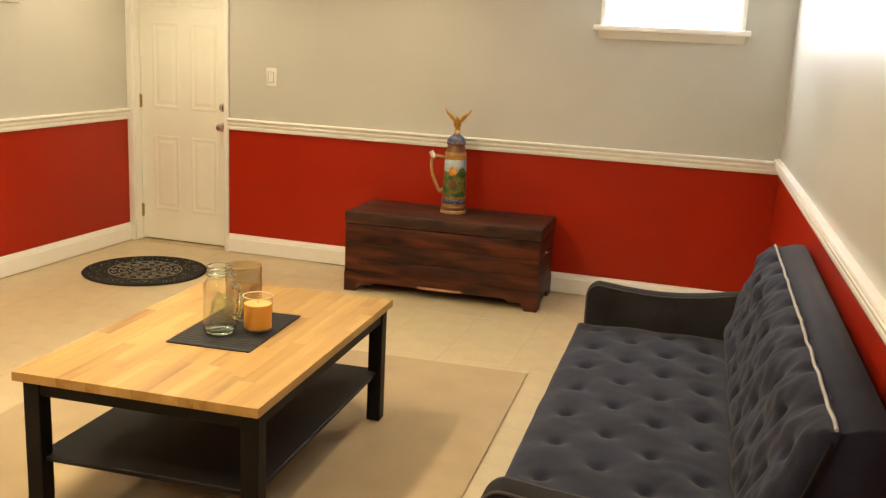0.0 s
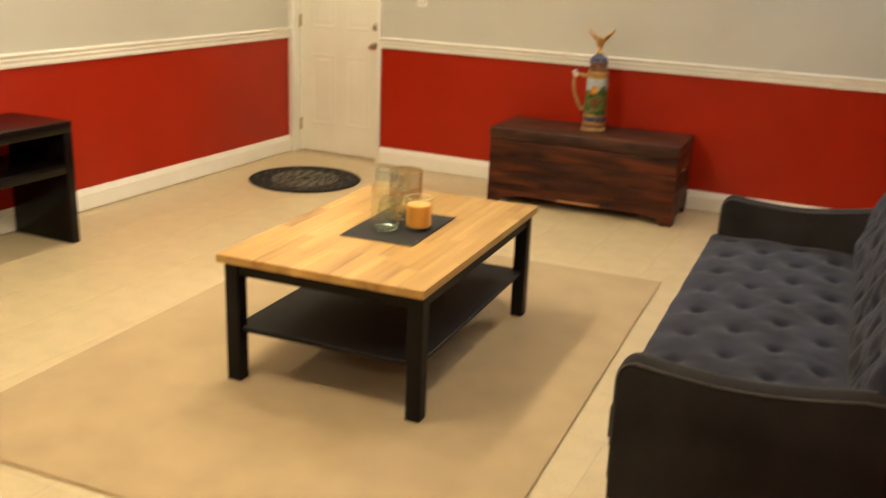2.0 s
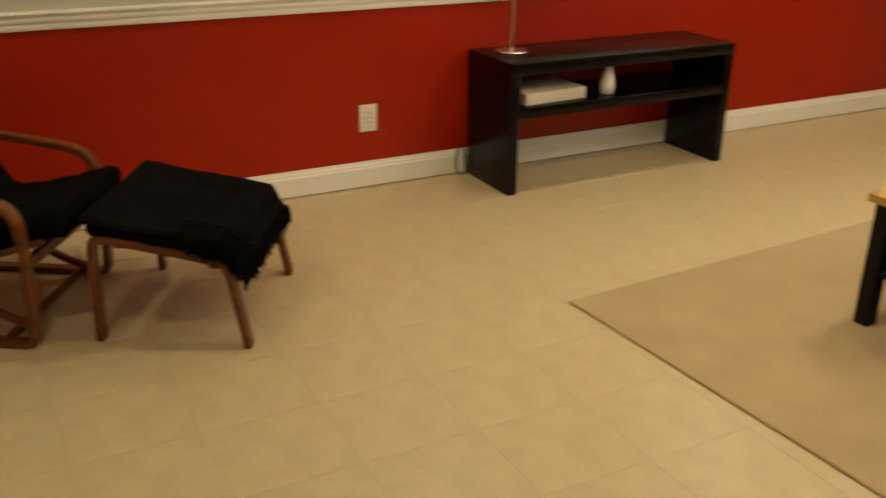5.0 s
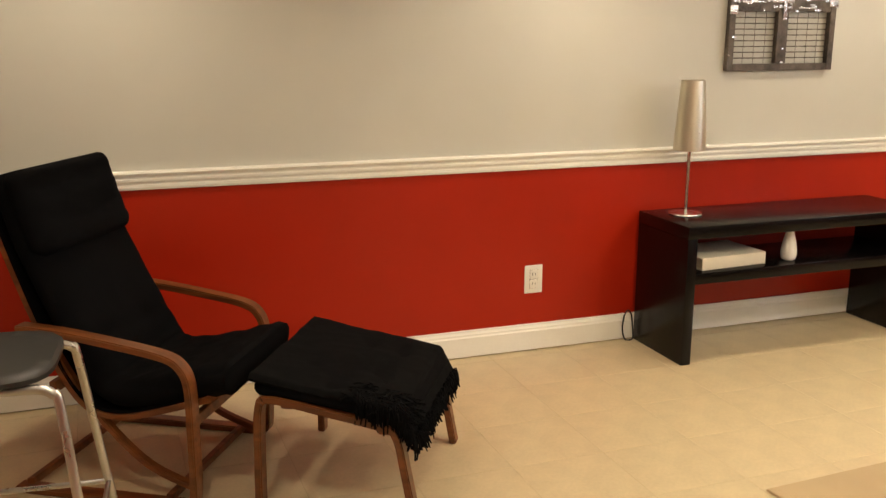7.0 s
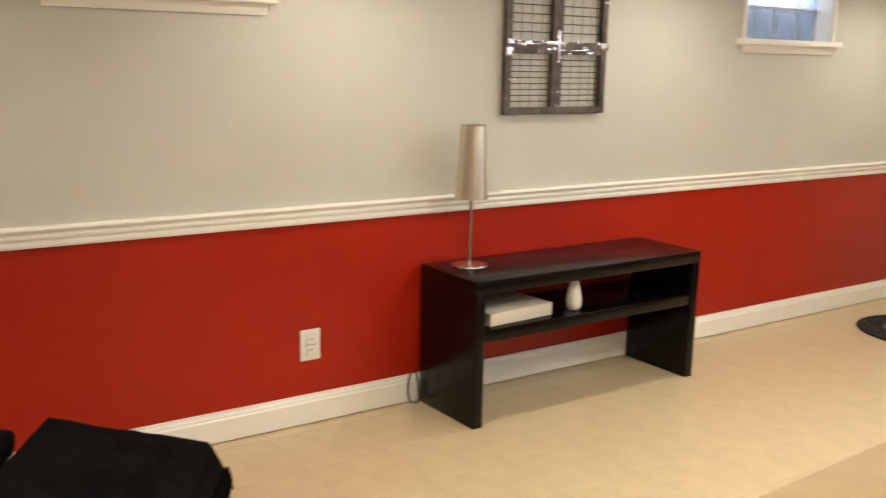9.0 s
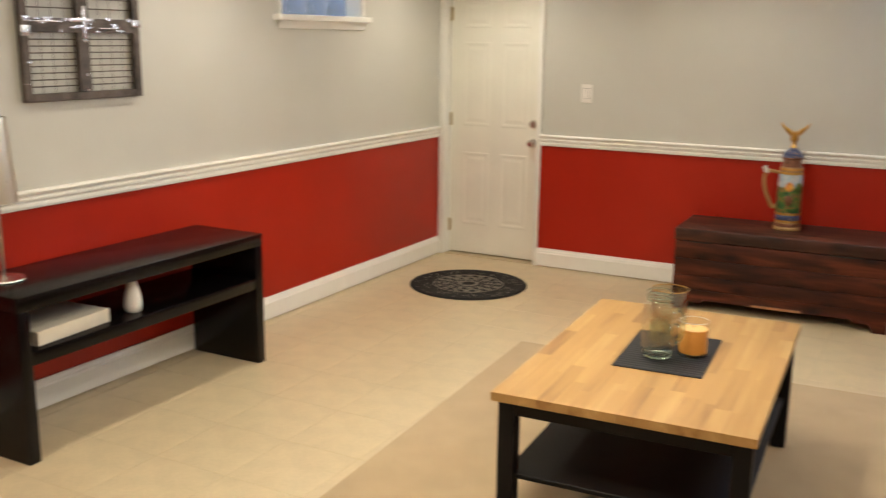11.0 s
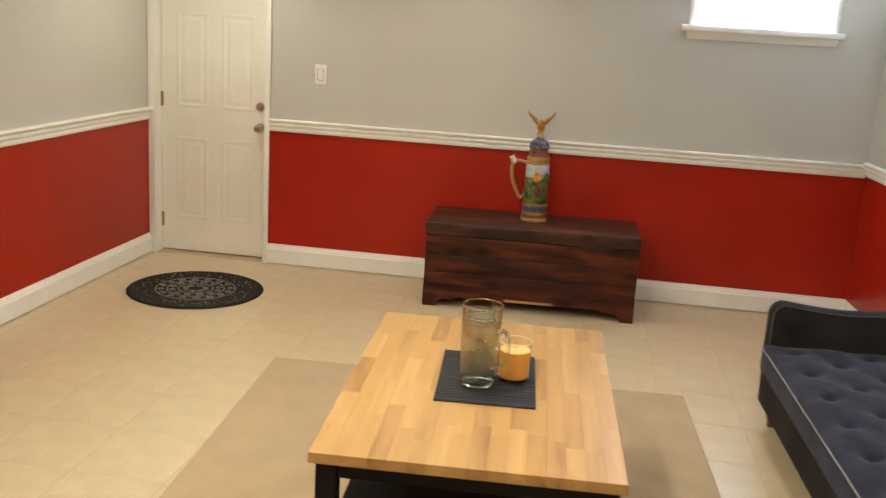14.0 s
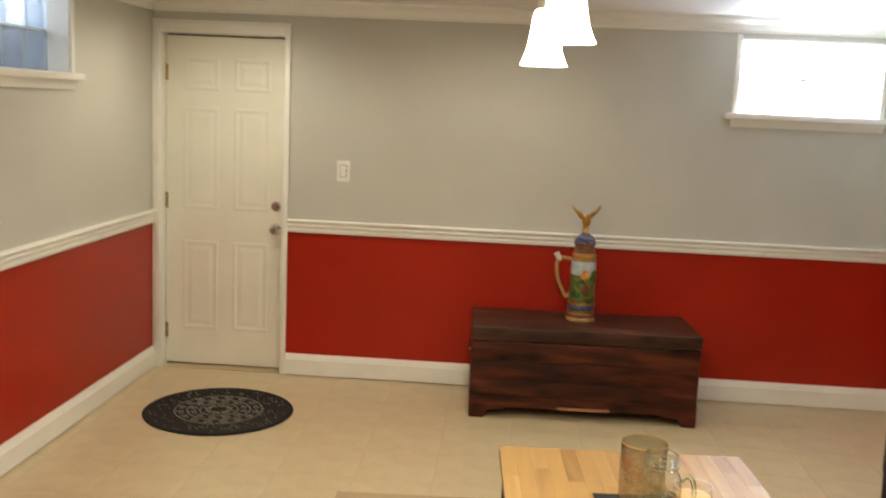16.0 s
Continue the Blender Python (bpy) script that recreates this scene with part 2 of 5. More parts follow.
M = {
    "red": mat("red_wall_paint", (0.368, 0.0165, 0.0032), 0.35, 0.10, 2.0, 0.035, 260, spec=0.27),
    "grey": mat("grey_wall_paint", (0.56, 0.552, 0.49), 0.42, 0.05, 1.6, 0.035, 260),
    "white": mat("white_trim_paint", (0.87, 0.86, 0.79), 0.32, 0.04, 5.0, 0.02, 90),
    "door": mat("white_door_paint", (0.85, 0.835, 0.725), 0.38, 0.04, 4.0, 0.03, 140),
    "ceiling": mat("white_ceiling_paint", (0.86, 0.83, 0.79), 0.50, 0.04, 2.0, 0.03, 160, spec=0.15),
    "tile": mat("beige_ceramic_tile", (0.565, 0.466, 0.286), 0.34, 0.11, 8.0, 0.03, 70, rand=0.025, mottle=0.2),
    "grout": mat("tan_grout", (0.525, 0.430, 0.264), 0.5, 0.12, 14.0, 0.1, 200),
    "well_grey": mat("mottled_well_grey", (0.24, 0.25, 0.27), 0.9, 0.4, 9.0, 0.3, 60),
    "concrete": mat("grey_concrete", (0.40, 0.40, 0.38), 0.9, 0.15, 5.0, 0.3, 60),
    "rug": mat("tan_woven_rug", (0.45, 0.336, 0.188), 0.95, 0.10, 5.0, 0.25, 420, sheen=0.15),
    "rug_edge": mat("brown_rug_binding", (0.48, 0.355, 0.205), 0.9, 0.15, 20.0, 0.3, 300),
    "blackwood": mat("black_brown_veneer", (0.0042, 0.0030, 0.0028), 0.24, 0.35, 3.0, 0.03, 40, stretch=(1, 0.1, 1), spec=0.22),
    "blackpaint": mat("matte_black_paint", (0.0050, 0.0042, 0.0038), 0.55, 0.35, 4.0, 0.04, 60, spec=0.22),
    "blackmetal": mat("black_painted_steel", (0.012, 0.012, 0.012), 0.42, 0.3, 8.0, 0.05, 150),
    "velvet": mat("blue_grey_velvet", (0.0155, 0.0177, 0.0345), 0.9, 0.50, 7.0, 0.15, 180, sheen=0.12, spec=0.15),
    "velvet_dark": mat("charcoal_sofa_cloth", (0.021, 0.0185, 0.0185), 0.9, 0.55, 4.0, 0.15, 180, spec=0.15),
    "arm_piping": mat("grey_arm_piping", (0.065, 0.062, 0.062), 0.8, 0.2, 30.0, 0.1, 300),
    "piping": mat("pale_grey_piping", (0.42, 0.40, 0.38), 0.7, 0.1, 30.0, 0.1, 300),
    "darkleg": wood("dark_turned_wood", (0.14, 0.045, 0.02), (0.045, 0.014, 0.007), 0.3, 2),
    "blackcloth": mat("black_chair_cloth", (0.0035, 0.0035, 0.004), 0.95, 0.4, 6.0, 0.3, 350, spec=0.05),
    "throw": mat("black_knit_throw", (0.0045, 0.0045, 0.0047), 0.95, 0.5, 40.0, 0.6, 260, spec=0.06),
    "bentwood": wood("brown_bentwood_veneer", (0.215, 0.070, 0.018), (0.09, 0.028, 0.008), 0.32, 1, 30, 0.1),
    "stave": wood("acacia_butcher_block", (0.60, 0.378, 0.142), (0.40, 0.222, 0.072), 0.40, 1, 26, 0.32, False, 0.3, ((0.02, (0.50, 0.315, 0.112)), (0.98, (0.255, 0.132, 0.040)), (0.25, (0.44, 0.264, 0.086)), (0.65, (0.39, 0.226, 0.070)), (0.84, (0.325, 0.178, 0.055)))),
    "cedar": wood("red_cedar_board", (0.062, 0.0152, 0.0060), (0.0085, 0.0028, 0.0017), 0.50, 0, 17, 0.16, True, 0.22),
    "cedar_lid": wood("worn_cedar_lid", (0.074, 0.0255, 0.0130), (0.020, 0.0075, 0.0042), 0.48, 0, 16, 0.10, True, 0.30),
    "cedar_pale": wood("pale_cedar_strip", (0.42, 0.20, 0.085), (0.26, 0.11, 0.045), 0.5, 0, 18, 0.2),
    "chrome": mat("brushed_nickel", (0.62, 0.59, 0.54), 0.24, 0.10, 10.0, 0.02, 300, metal=1.0),
    "shade": mat("brushed_steel_shade", (0.66, 0.61, 0.50), 0.36, 0.05, 6.0, 0.0, 300, metal=1.0, stretch=(1, 1, 0.1)),
    "tube": mat("grey_tubular_steel", (0.55, 0.54, 0.52), 0.28, 0.1, 10.0, 0.02, 200, metal=1.0),
    "rawsteel": mat("rusty_grey_steel", (0.105, 0.086, 0.070), 0.5, 0.65, 18.0, 0.3, 90, metal=0.55),
    "weld": mat("bright_weld_and_glint_steel", (0.72, 0.72, 0.73), 0.25, 0.3, 40.0, 0.3, 120, metal=1.0),
    "brass": mat("worn_brass", (0.45, 0.34, 0.14), 0.35, 0.2, 20.0, 0.05, 200, metal=1.0),
    "plate": mat("white_switch_plastic", (0.82, 0.80, 0.74), 0.3, 0.02, 8.0, 0.0),
    # near-black colour put in for the shade inside gaps and openings
    "slot": mat("shadowed_slot", (0.05, 0.045, 0.04), 0.6, 0.1, 8.0, 0.0),
    "mat": mat("black_rubber_mat", (0.010, 0.010, 0.0095), 0.8, 0.4, 20.0, 0.5, 160, spec=0.3),
    "matline": mat("highlit_bronze_relief", (0.20, 0.18, 0.135), 0.42, 0.5, 60.0, 0.4, 200),
    "slate": mat("black_woven_placemat", (0.008, 0.008, 0.0095), 0.6, 0.4, 30.0, 0.5, 250, spec=0.3),
    "ceramic": mat("white_glazed_ceramic", (0.80, 0.77, 0.72), 0.25, 0.04, 8.0, 0.0),
    "cover": mat("cream_book_cover", (0.72, 0.66, 0.53), 0.5, 0.05, 8.0, 0.03, 120),
    "paper": mat("cream_page_edges", (0.70, 0.62, 0.47), 0.8, 0.12, 4.0, 0.2, 300, stretch=(0.1, 0.1, 8)),
    "wax": mat("orange_candle_wax", (0.70, 0.31, 0.045), 0.45, 0.10, 12.0, 0.03, 80),
    "cream": mat("pale_wax_top", (0.74, 0.45, 0.14), 0.5, 0.06, 12.0, 0.03, 80),
    "mercury": thin_glass("half_silvered_glass", (0.82, 0.78, 0.66), 0.17, 0.9, 16),
    "green_clear": thin_glass("rippled_green_clear", (0.87, 0.94, 0.89), 0.02, 0.7, 60),
    "gold": mat("gilded_pewter", (0.62, 0.36, 0.085), 0.30, 0.25, 30.0, 0.1, 200, metal=0.9),
    "tan": mat("tan_glazed_stoneware", (0.42, 0.25, 0.085), 0.3, 0.2, 20.0, 0.03, 120),
    "cobalt": painted("cobalt_painted_glaze", [(0.36, (0.02, 0.03, 0.09)), (0.52, (0.05, 0.07, 0.18)), (0.60, (0.22, 0.20, 0.18)), (0.70, (0.16, 0.03, 0.03))], 60),
    "band": mat("brown_glaze", (0.16, 0.06, 0.025), 0.3, 0.4, 30.0, 0.03, 120),
    "skyblue": painted("painted_sky_glaze", [(0.36, (0.26, 0.38, 0.50)), (0.52, (0.42, 0.50, 0.55)), (0.66, (0.60, 0.60, 0.56))], 22),
    "green": painted("painted_landscape_glaze", [(0.32, (0.012, 0.03, 0.012)), (0.46, (0.03, 0.12, 0.03)), (0.53, (0.09, 0.16, 0.03)), (0.58, (0.28, 0.13, 0.03)), (0.66, (0.05, 0.09, 0.06))], 30),
    "orange": painted("painted_autumn_glaze", [(0.34, (0.25, 0.06, 0.015)), (0.48, (0.62, 0.22, 0.03)), (0.60, (0.72, 0.42, 0.07)), (0.7, (0.16, 0.10, 0.03))], 45),
    "cord": mat("black_rubber_cord", (0.01, 0.01, 0.01), 0.5, 0.1, 10.0, 0.0),
    "glass": thin_glass("clear_jar_glass", (0.965, 0.99, 0.975), 0.10, 1.0, 34),
    "jarbase": glass("thick_green_glass", (0.80, 0.95, 0.88)),
    "thinglass": thin_glass("clear_tumbler_glass", (0.96, 0.96, 0.95)),
    "block": glass("wavy_glass_block", (0.90, 0.95, 1.0), 0.06, 40.0),
    "bell": glow("lit_frosted_glass", (1.0, 0.90, 0.72), 12.0),
    "lens": glow("lit_downlight_lens", (1.0, 0.82, 0.58), 14.0),
}

# ---- builders ----


def part(name, bm, material, parent=None, label="", smooth=None, m=None):
    """Links a bmesh as one mesh object under a thing or under a part."""
    bmesh.ops.recalc_face_normals(bm, faces=bm.faces[:])
    data = bpy.data.meshes.new(name)
    bm.to_mesh(data)
    bm.free()
    for one in material if isinstance(material, (list, tuple)) else [material]:
        data.materials.append(one)
    if smooth is not None:
        for f in data.polygons:
            f.use_smooth = True
        data.set_sharp_from_angle(angle=radians(smooth))
    ob = new(name, data)
    if parent:
        ob.parent = parent
    if m:
        ob.matrix_basis = m
    if label:
        tagged(ob, label)
    return ob


def again(name, data, parent, m):
    ob = new(name, data)
    ob.parent = parent
    ob.matrix_basis = m
    return ob


def thing(name, m, label, category, group=""):
    ob = new(name)
    ob.empty_display_size = 0.1
    ob.matrix_basis = m
    return tagged(ob, label, category, group)


def box(x0, x1, y0, y1, z0, z1, bevel=0.0, seg=1, bm=None):
    own = bmesh.new()
    bmesh.ops.create_cube(own, size=1)
    for v in own.verts:
        v.co = Vector((x0 + (v.co.x + 0.5) * (x1 - x0), y0 + (v.co.y + 0.5) * (y1 - y0), z0 + (v.co.z + 0.5) * (z1 - z0)))
    if bevel:
        bmesh.ops.bevel(own, geom=own.edges[:], offset=bevel, segments=seg, affect="EDGES", profile=0.5)
    if bm is None:
        return own
    merge(bm, own)
    return bm


def merge(bm, other, m=None):
    if m:
        bmesh.ops.transform(other, matrix=m, verts=other.verts[:])
    data = bpy.data.meshes.new("tmp")
    other.to_mesh(data)
    other.free()
    bm.from_mesh(data)
    bpy.data.meshes.remove(data)
    return bm


def lathe(profile, n=32, bm=None):
    """A turned body from (radius, height) pairs."""
    bm = bm or bmesh.new()
    rings = []
    for r, z in profile:
        rings.append([bm.verts.new((r * math.cos(a * 2 * math.pi / n), r * math.sin(a * 2 * math.pi / n), z)) for a in range(n)] if r > 1e-5 else [bm.verts.new((0, 0, z))])
    for a, b in zip(rings, rings[1:]):
        for i in range(n):
            j = (i + 1) % n
            if len(a) == 1 and len(b) == 1:
                continue
            if len(a) == 1:
                bm.faces.new((a[0], b[i], b[j]))
            elif len(b) == 1:
                bm.faces.new((a[i], a[j], b[0]))
            else:
                bm.faces.new((a[i], a[j], b[j], b[i]))
    return bm


def curve(points, n=8):
    """A smooth line through points."""
    pts = [Vector(p) for p in points]
    pts = [2 * pts[0] - pts[1], *pts, 2 * pts[-1] - pts[-2]]
    out = []
    for i in range(1, len(pts) - 2):
        p0, p1, p2, p3 = pts[i - 1:i + 3]
        for k in range(n):
            t = k / n
            out.append(0.5 * (2 * p1 + (p2 - p0) * t + (2 * p0 - 5 * p1 + 4 * p2 - p3) * t * t + (3 * p1 - p0 - 3 * p2 + p3) * t ** 3))
    return [*out, pts[-2]]


def tube(points, r, n=8, bm=None, closed=False):
    bm = bm or bmesh.new()
    pts = [Vector(p) for p in points]
    rings = []
    side = None
    for i, p in enumerate(pts):
        way = (pts[min(i + 1, len(pts) - 1)] - pts[max(i - 1, 0)]).normalized()
        if side is None:
            side = way.cross(Vector((0, 0, 1)) if abs(way.z) < 0.9 else Vector((1, 0, 0))).normalized()
        side = (side - way * side.dot(way)).normalized()
        up = way.cross(side)
        rr = r[i] if isinstance(r, (list, tuple)) else r
        rings.append([bm.verts.new(p + rr * (math.cos(a * 2 * math.pi / n) * side + math.sin(a * 2 * math.pi / n) * up)) for a in range(n)])
    for a, b in zip(rings, rings[1:]):
        for i in range(n):
            bm.faces.new((a[i], a[(i + 1) % n], b[(i + 1) % n], b[i]))
    bm.faces.new(rings[0][::-1]), bm.faces.new(rings[-1])
    return bm


def ribbon(points, x0, x1, t, bm=None):
    """A bent lamella: (y, z) points swept as a strip from x0 to x1, t thick."""
    bm = bm or bmesh.new()
    pts = [Vector((0, p[1], p[2])) for p in curve([(0, *p) for p in points], 8)]
    rings = []
    for i, p in enumerate(pts):
        way = (pts[min(i + 1, len(pts) - 1)] - pts[max(i - 1, 0)]).normalized()
        nrm = Vector((0, -way.z, way.y)) * t / 2
        rings.append([bm.verts.new((x, *(p + s * nrm).yz)) for x, s in ((x0, -1), (x1, -1), (x1, 1), (x0, 1))])
    for a, b in zip(rings, rings[1:]):
        for i in range(4):
            bm.faces.new((a[i], a[(i + 1) % 4], b[(i + 1) % 4], b[i]))
    bm.faces.new(rings[0]), bm.faces.new(rings[-1][::-1])
    bmesh.ops.recalc_face_normals(bm, faces=bm.faces[:])
    bmesh.ops.bevel(bm, geom=[e for e in bm.edges if len(e.link_faces) == 2 and e.calc_face_angle(0) > 1.0], offset=min(0.004, t * 0.3), segments=2, affect="EDGES")
    return bm


def grid_sheet(nu, nv, f, thick=None):
    """A sheet of points f(u, v), u and v from 0 to 1; with a thickness it is closed by a flat underside g(u, v)."""
    bm = bmesh.new()
    top = [[bm.verts.new(f(i / nu, j / nv)) for j in range(nv + 1)] for i in range(nu + 1)]
    for i in range(nu):
        for j in range(nv):
            bm.faces.new((top[i][j], top[i + 1][j], top[i + 1][j + 1], top[i][j + 1]))
    if thick:
        low = [[bm.verts.new(thick(i / nu, j / nv)) for j in range(nv + 1)] for i in range(nu + 1)]
        for i in range(nu):
            for j in range(nv):
                bm.faces.new((low[i][j], low[i][j + 1], low[i + 1][j + 1], low[i + 1][j]))
        for i in range(nu):
            bm.faces.new((top[i][0], low[i][0], low[i + 1][0], top[i + 1][0]))
            bm.faces.new((top[i][nv], top[i + 1][nv], low[i + 1][nv], low[i][nv]))
        for j in range(nv):
            bm.faces.new((top[0][j], top[0][j + 1], low[0][j + 1], low[0][j]))
            bm.faces.new((top[nu][j], low[nu][j], low[nu][j + 1], top[nu][j + 1]))
    return bm


def structure(ob, label, category):
    return tagged(ob, label, category, kind="structure")


# ---- the room ----
XR, YB, WT = 4.50, -8.35, 0.14     # room width at the north wall, wall behind, wall thickness
SKEW = 3.1                         # the east wall runs slightly outwards
XS = XR - YB * math.tan(radians(SKEW))
SPLIT = 0.935


def wall(name, u0, u1, holes, m, label, z1=CEIL + 0.1):
    """A wall along local x, inner face at local y = 0, body behind it; red below the chair rail and grey above."""
    us = sorted({u0, u1, *[h[0] for h in holes], *[h[1] for h in holes]})
    zs = sorted({0.0, SPLIT, z1, *[h[2] for h in holes], *[h[3] for h in holes]})
    solid = {}
    for i in range(len(us) - 1):
        for k in range(len(zs) - 1):
            cu, cz = (us[i] + us[i + 1]) / 2, (zs[k] + zs[k + 1]) / 2
            solid[i, k] = not any(h[0] < cu < h[1] and h[2] < cz < h[3] for h in holes)
    bm = bmesh.new()
    made = {}

    def v(i, k, y):
        if (i, k, y) not in made:
            made[i, k, y] = bm.verts.new((us[i], y, zs[k]))
        return made[i, k, y]
    for (i, k), yes in solid.items():
        if not yes:
            continue
        colour = 0 if zs[k] < SPLIT else 1
        quads = [[v(i, k, 0), v(i + 1, k, 0), v(i + 1, k + 1, 0), v(i, k + 1, 0)], [v(i, k, WT), v(i, k + 1, WT), v(i + 1, k + 1, WT), v(i + 1, k, WT)]]
        for (a, b), (p, q) in {(i - 1, k): ((i, k), (i, k + 1)), (i + 1, k): ((i + 1, k), (i + 1, k + 1)), (i, k - 1): ((i, k), (i + 1, k)), (i, k + 1): ((i, k + 1), (i + 1, k + 1))}.items():
            if not solid.get((a, b), False):
                quads.append([v(*p, 0), v(*q, 0), v(*q, WT), v(*p, WT)])
        for q in quads:
            f = bm.faces.new(q)
            f.material_index = colour
    ob = part(name, bm, [M["red"], M["grey"]])
    ob.matrix_basis = m
    return structure(ob, label, "wall")


DOOR = (0.045, 0.798, 0.0, 2.035)
WIN_N = (3.40, 4.20, 1.702, 2.122)
WIN_W = [(-1.90, -1.07), (-5.66, -4.86)]
WZ = (1.748, 2.147)
wall("wall_north", -WT, XR + WT, [DOOR, WIN_N], pose(0, 0, 0), "grey wall with red lower half and white chair rail", CEIL + 0.1)
# the west wall's local x runs towards +y
wall("wall_west", YB, 0, [(a, b, WZ[0] + 0.085 * n, WZ[1] + 0.01 * n) for n, (a, b) in enumerate(WIN_W)], pose(0, 0, 0, 0, 0, 90), "long grey wall with glossy red lower half")
wall("wall_east", -0.01, -YB / math.cos(radians(SKEW)) + 0.1, [], pose(XR, 0, 0, 0, 0, -90 + SKEW), "grey wall with glossy red lower half beside the sofa")
wall("wall_south", -WT, XS + WT, [], pose(XS, YB, 0, 0, 0, 180), "grey wall with red lower half")
ceiling = structure(part("ceiling", box(-0.02, XS + 0.06, YB - 0.02, 0.02, CEIL, CEIL + 0.08), M["ceiling"]), "smooth white painted basement ceiling", "ceiling")

BASE = [(0, 0.006), (0.018, 0.006), (0.018, 0.100), (0.014, 0.107), (0.013, 0.115), (0.008, 0.125), (0.006, 0.135), (0, 0.135)]
RAIL = [(0, 0.899), (0.014, 0.899), (0.018, 0.909), (0.018, 0.919), (0.0155, 0.923), (0.0155, 0.928), (0.024, 0.934), (0.026, 0.944), (0.0215, 0.950), (0.0215, 0.954), (0.031, 0.961), (0.036, 0.969), (0.032, 0.976), (0, 0.978)]
CROWN = [(0, CEIL - 0.085), (0.010, CEIL - 0.085), (0.012, CEIL - 0.070), (0.020, CEIL - 0.062), (0.030, CEIL - 0.040), (0.050, CEIL - 0.024), (0.062, CEIL - 0.018), (0.066, CEIL - 0.010), (0.072, CEIL - 0.0005), (0, CEIL - 0.0005)]


def moulding(name, profile, a, b, inward, mitre_a, mitre_b, label):
    a, b, inward = Vector((*a, 0)), Vector((*b, 0)), Vector((*inward, 0))
    way = (b - a).normalized()
    bm = bmesh.new()
    ra = [bm.verts.new(a + inward * d + way * d * mitre_a + Vector((0, 0, z))) for d, z in profile]
    rb = [bm.verts.new(b + inward * d - way * d * mitre_b + Vector((0, 0, z))) for d, z in profile]
    n = len(profile)
    for i in range(n):
        bm.faces.new((ra[i], ra[(i + 1) % n], rb[(i + 1) % n], rb[i]))
    bm.faces.new(ra), bm.faces.new(rb[::-1])
    return structure(part(name, bm, M["white"]), label, "trim")


CAS_L, CAS_R = -0.0, 0.828
for name, prof, label in (("baseboard", BASE, "tall white painted baseboard with moulded top"), ("chair_rail", RAIL, "white moulded chair rail between red and grey paint"), ("crown_moulding", CROWN, "white crown moulding under the ceiling")):
    crown = name == "crown_moulding"
    e = 0.0006
    north = [(d, z - 0.016) for d, z in prof] if name == "chair_rail" else prof
    moulding(name, north, (0.0 if crown else CAS_R, -e), (XR, -e), (0, -1), 1 if crown else 0, 1, label)
    moulding(name, prof, (e, YB), (e, 0.0 if crown else -0.022), (1, 0), 1, 1 if crown else 0, label)
    moulding(name, prof, (XS - e, YB), (XR - e, 0), (-math.cos(radians(SKEW)), -math.sin(radians(SKEW))), 1, 1, label)
    moulding(name, prof, (0, YB + e), (XS, YB + e), (0, 1), 1, 1, label)

# door in its frame
door = structure(new("door_1"), "white six-panel door with nickel knob, closed", "door")
casing = bmesh.new()
for x0, x1, z0, z1 in ((0.001, DOOR[0] + 0.004, 0, DOOR[3] + 0.055), (DOOR[1] - 0.004, CAS_R, 0, DOOR[3] + 0.055)):
    box(x0, x1, -0.022, -0.001, z0, z1, 0.004, 2, casing)
box(DOOR[0] + 0.004, DOOR[1] - 0.004, -0.022, -0.001, DOOR[3] - 0.004, DOOR[3] + 0.055, 0.004, 2, casing)
box(0.0, CAS_R + 0.006, -0.030, -0.001, DOOR[3] + 0.056, DOOR[3] + 0.068, 0.003, 2, casing)
part("door_casing", casing, M["white"], door, smooth=40)
jamb = bmesh.new()
box(DOOR[0] - 0.012, DOOR[0] + 0.008, -0.002, WT + 0.01, 0, DOOR[3], 0, 1, jamb)
box(DOOR[1] - 0.008, DOOR[1] + 0.012, -0.002, WT + 0.01, 0, DOOR[3], 0, 1, jamb)
box(DOOR[0] - 0.012, DOOR[1] + 0.012, -0.002, WT + 0.01, DOOR[3] - 0.008, DOOR[3] + 0.012, 0, 1, jamb)
part("door_jamb", jamb, M["white"], door)
part("threshold", box(DOOR[0], DOOR[1], -0.004, WT, -0.002, 0.0045, 0.001), M["grout"], door, "tan tiled threshold")
# the shade in the gaps round the leaf is put into this stop's colour
stop = bmesh.new()
for x0, x1, z0, z1 in ((DOOR[0] + 0.006, DOOR[0] + 0.040, 0.008, DOOR[3] - 0.008), (DOOR[1] - 0.040, DOOR[1] - 0.006, 0.008, DOOR[3] - 0.008), (DOOR[0] + 0.040, DOOR[1] - 0.040, DOOR[3] - 0.042, DOOR[3] - 0.008), (DOOR[0] + 0.040, DOOR[1] - 0.040, 0.004, 0.040)):
    box(x0, x1, 0.111, 0.150, z0, z1, 0, 1, stop)
part("door_stop", stop, M["slot"], door, "dark stop coloured as the shade in the door's gaps")
DX0, DX1, DY, DZ0, DZ1 = 0.056, 0.788, 0.070, 0.014, 2.018
leaf = box(DX0, DX1, DY, DY + 0.04, DZ0, DZ1, 0.002)
slab = part("door_leaf", leaf, M["door"], door)


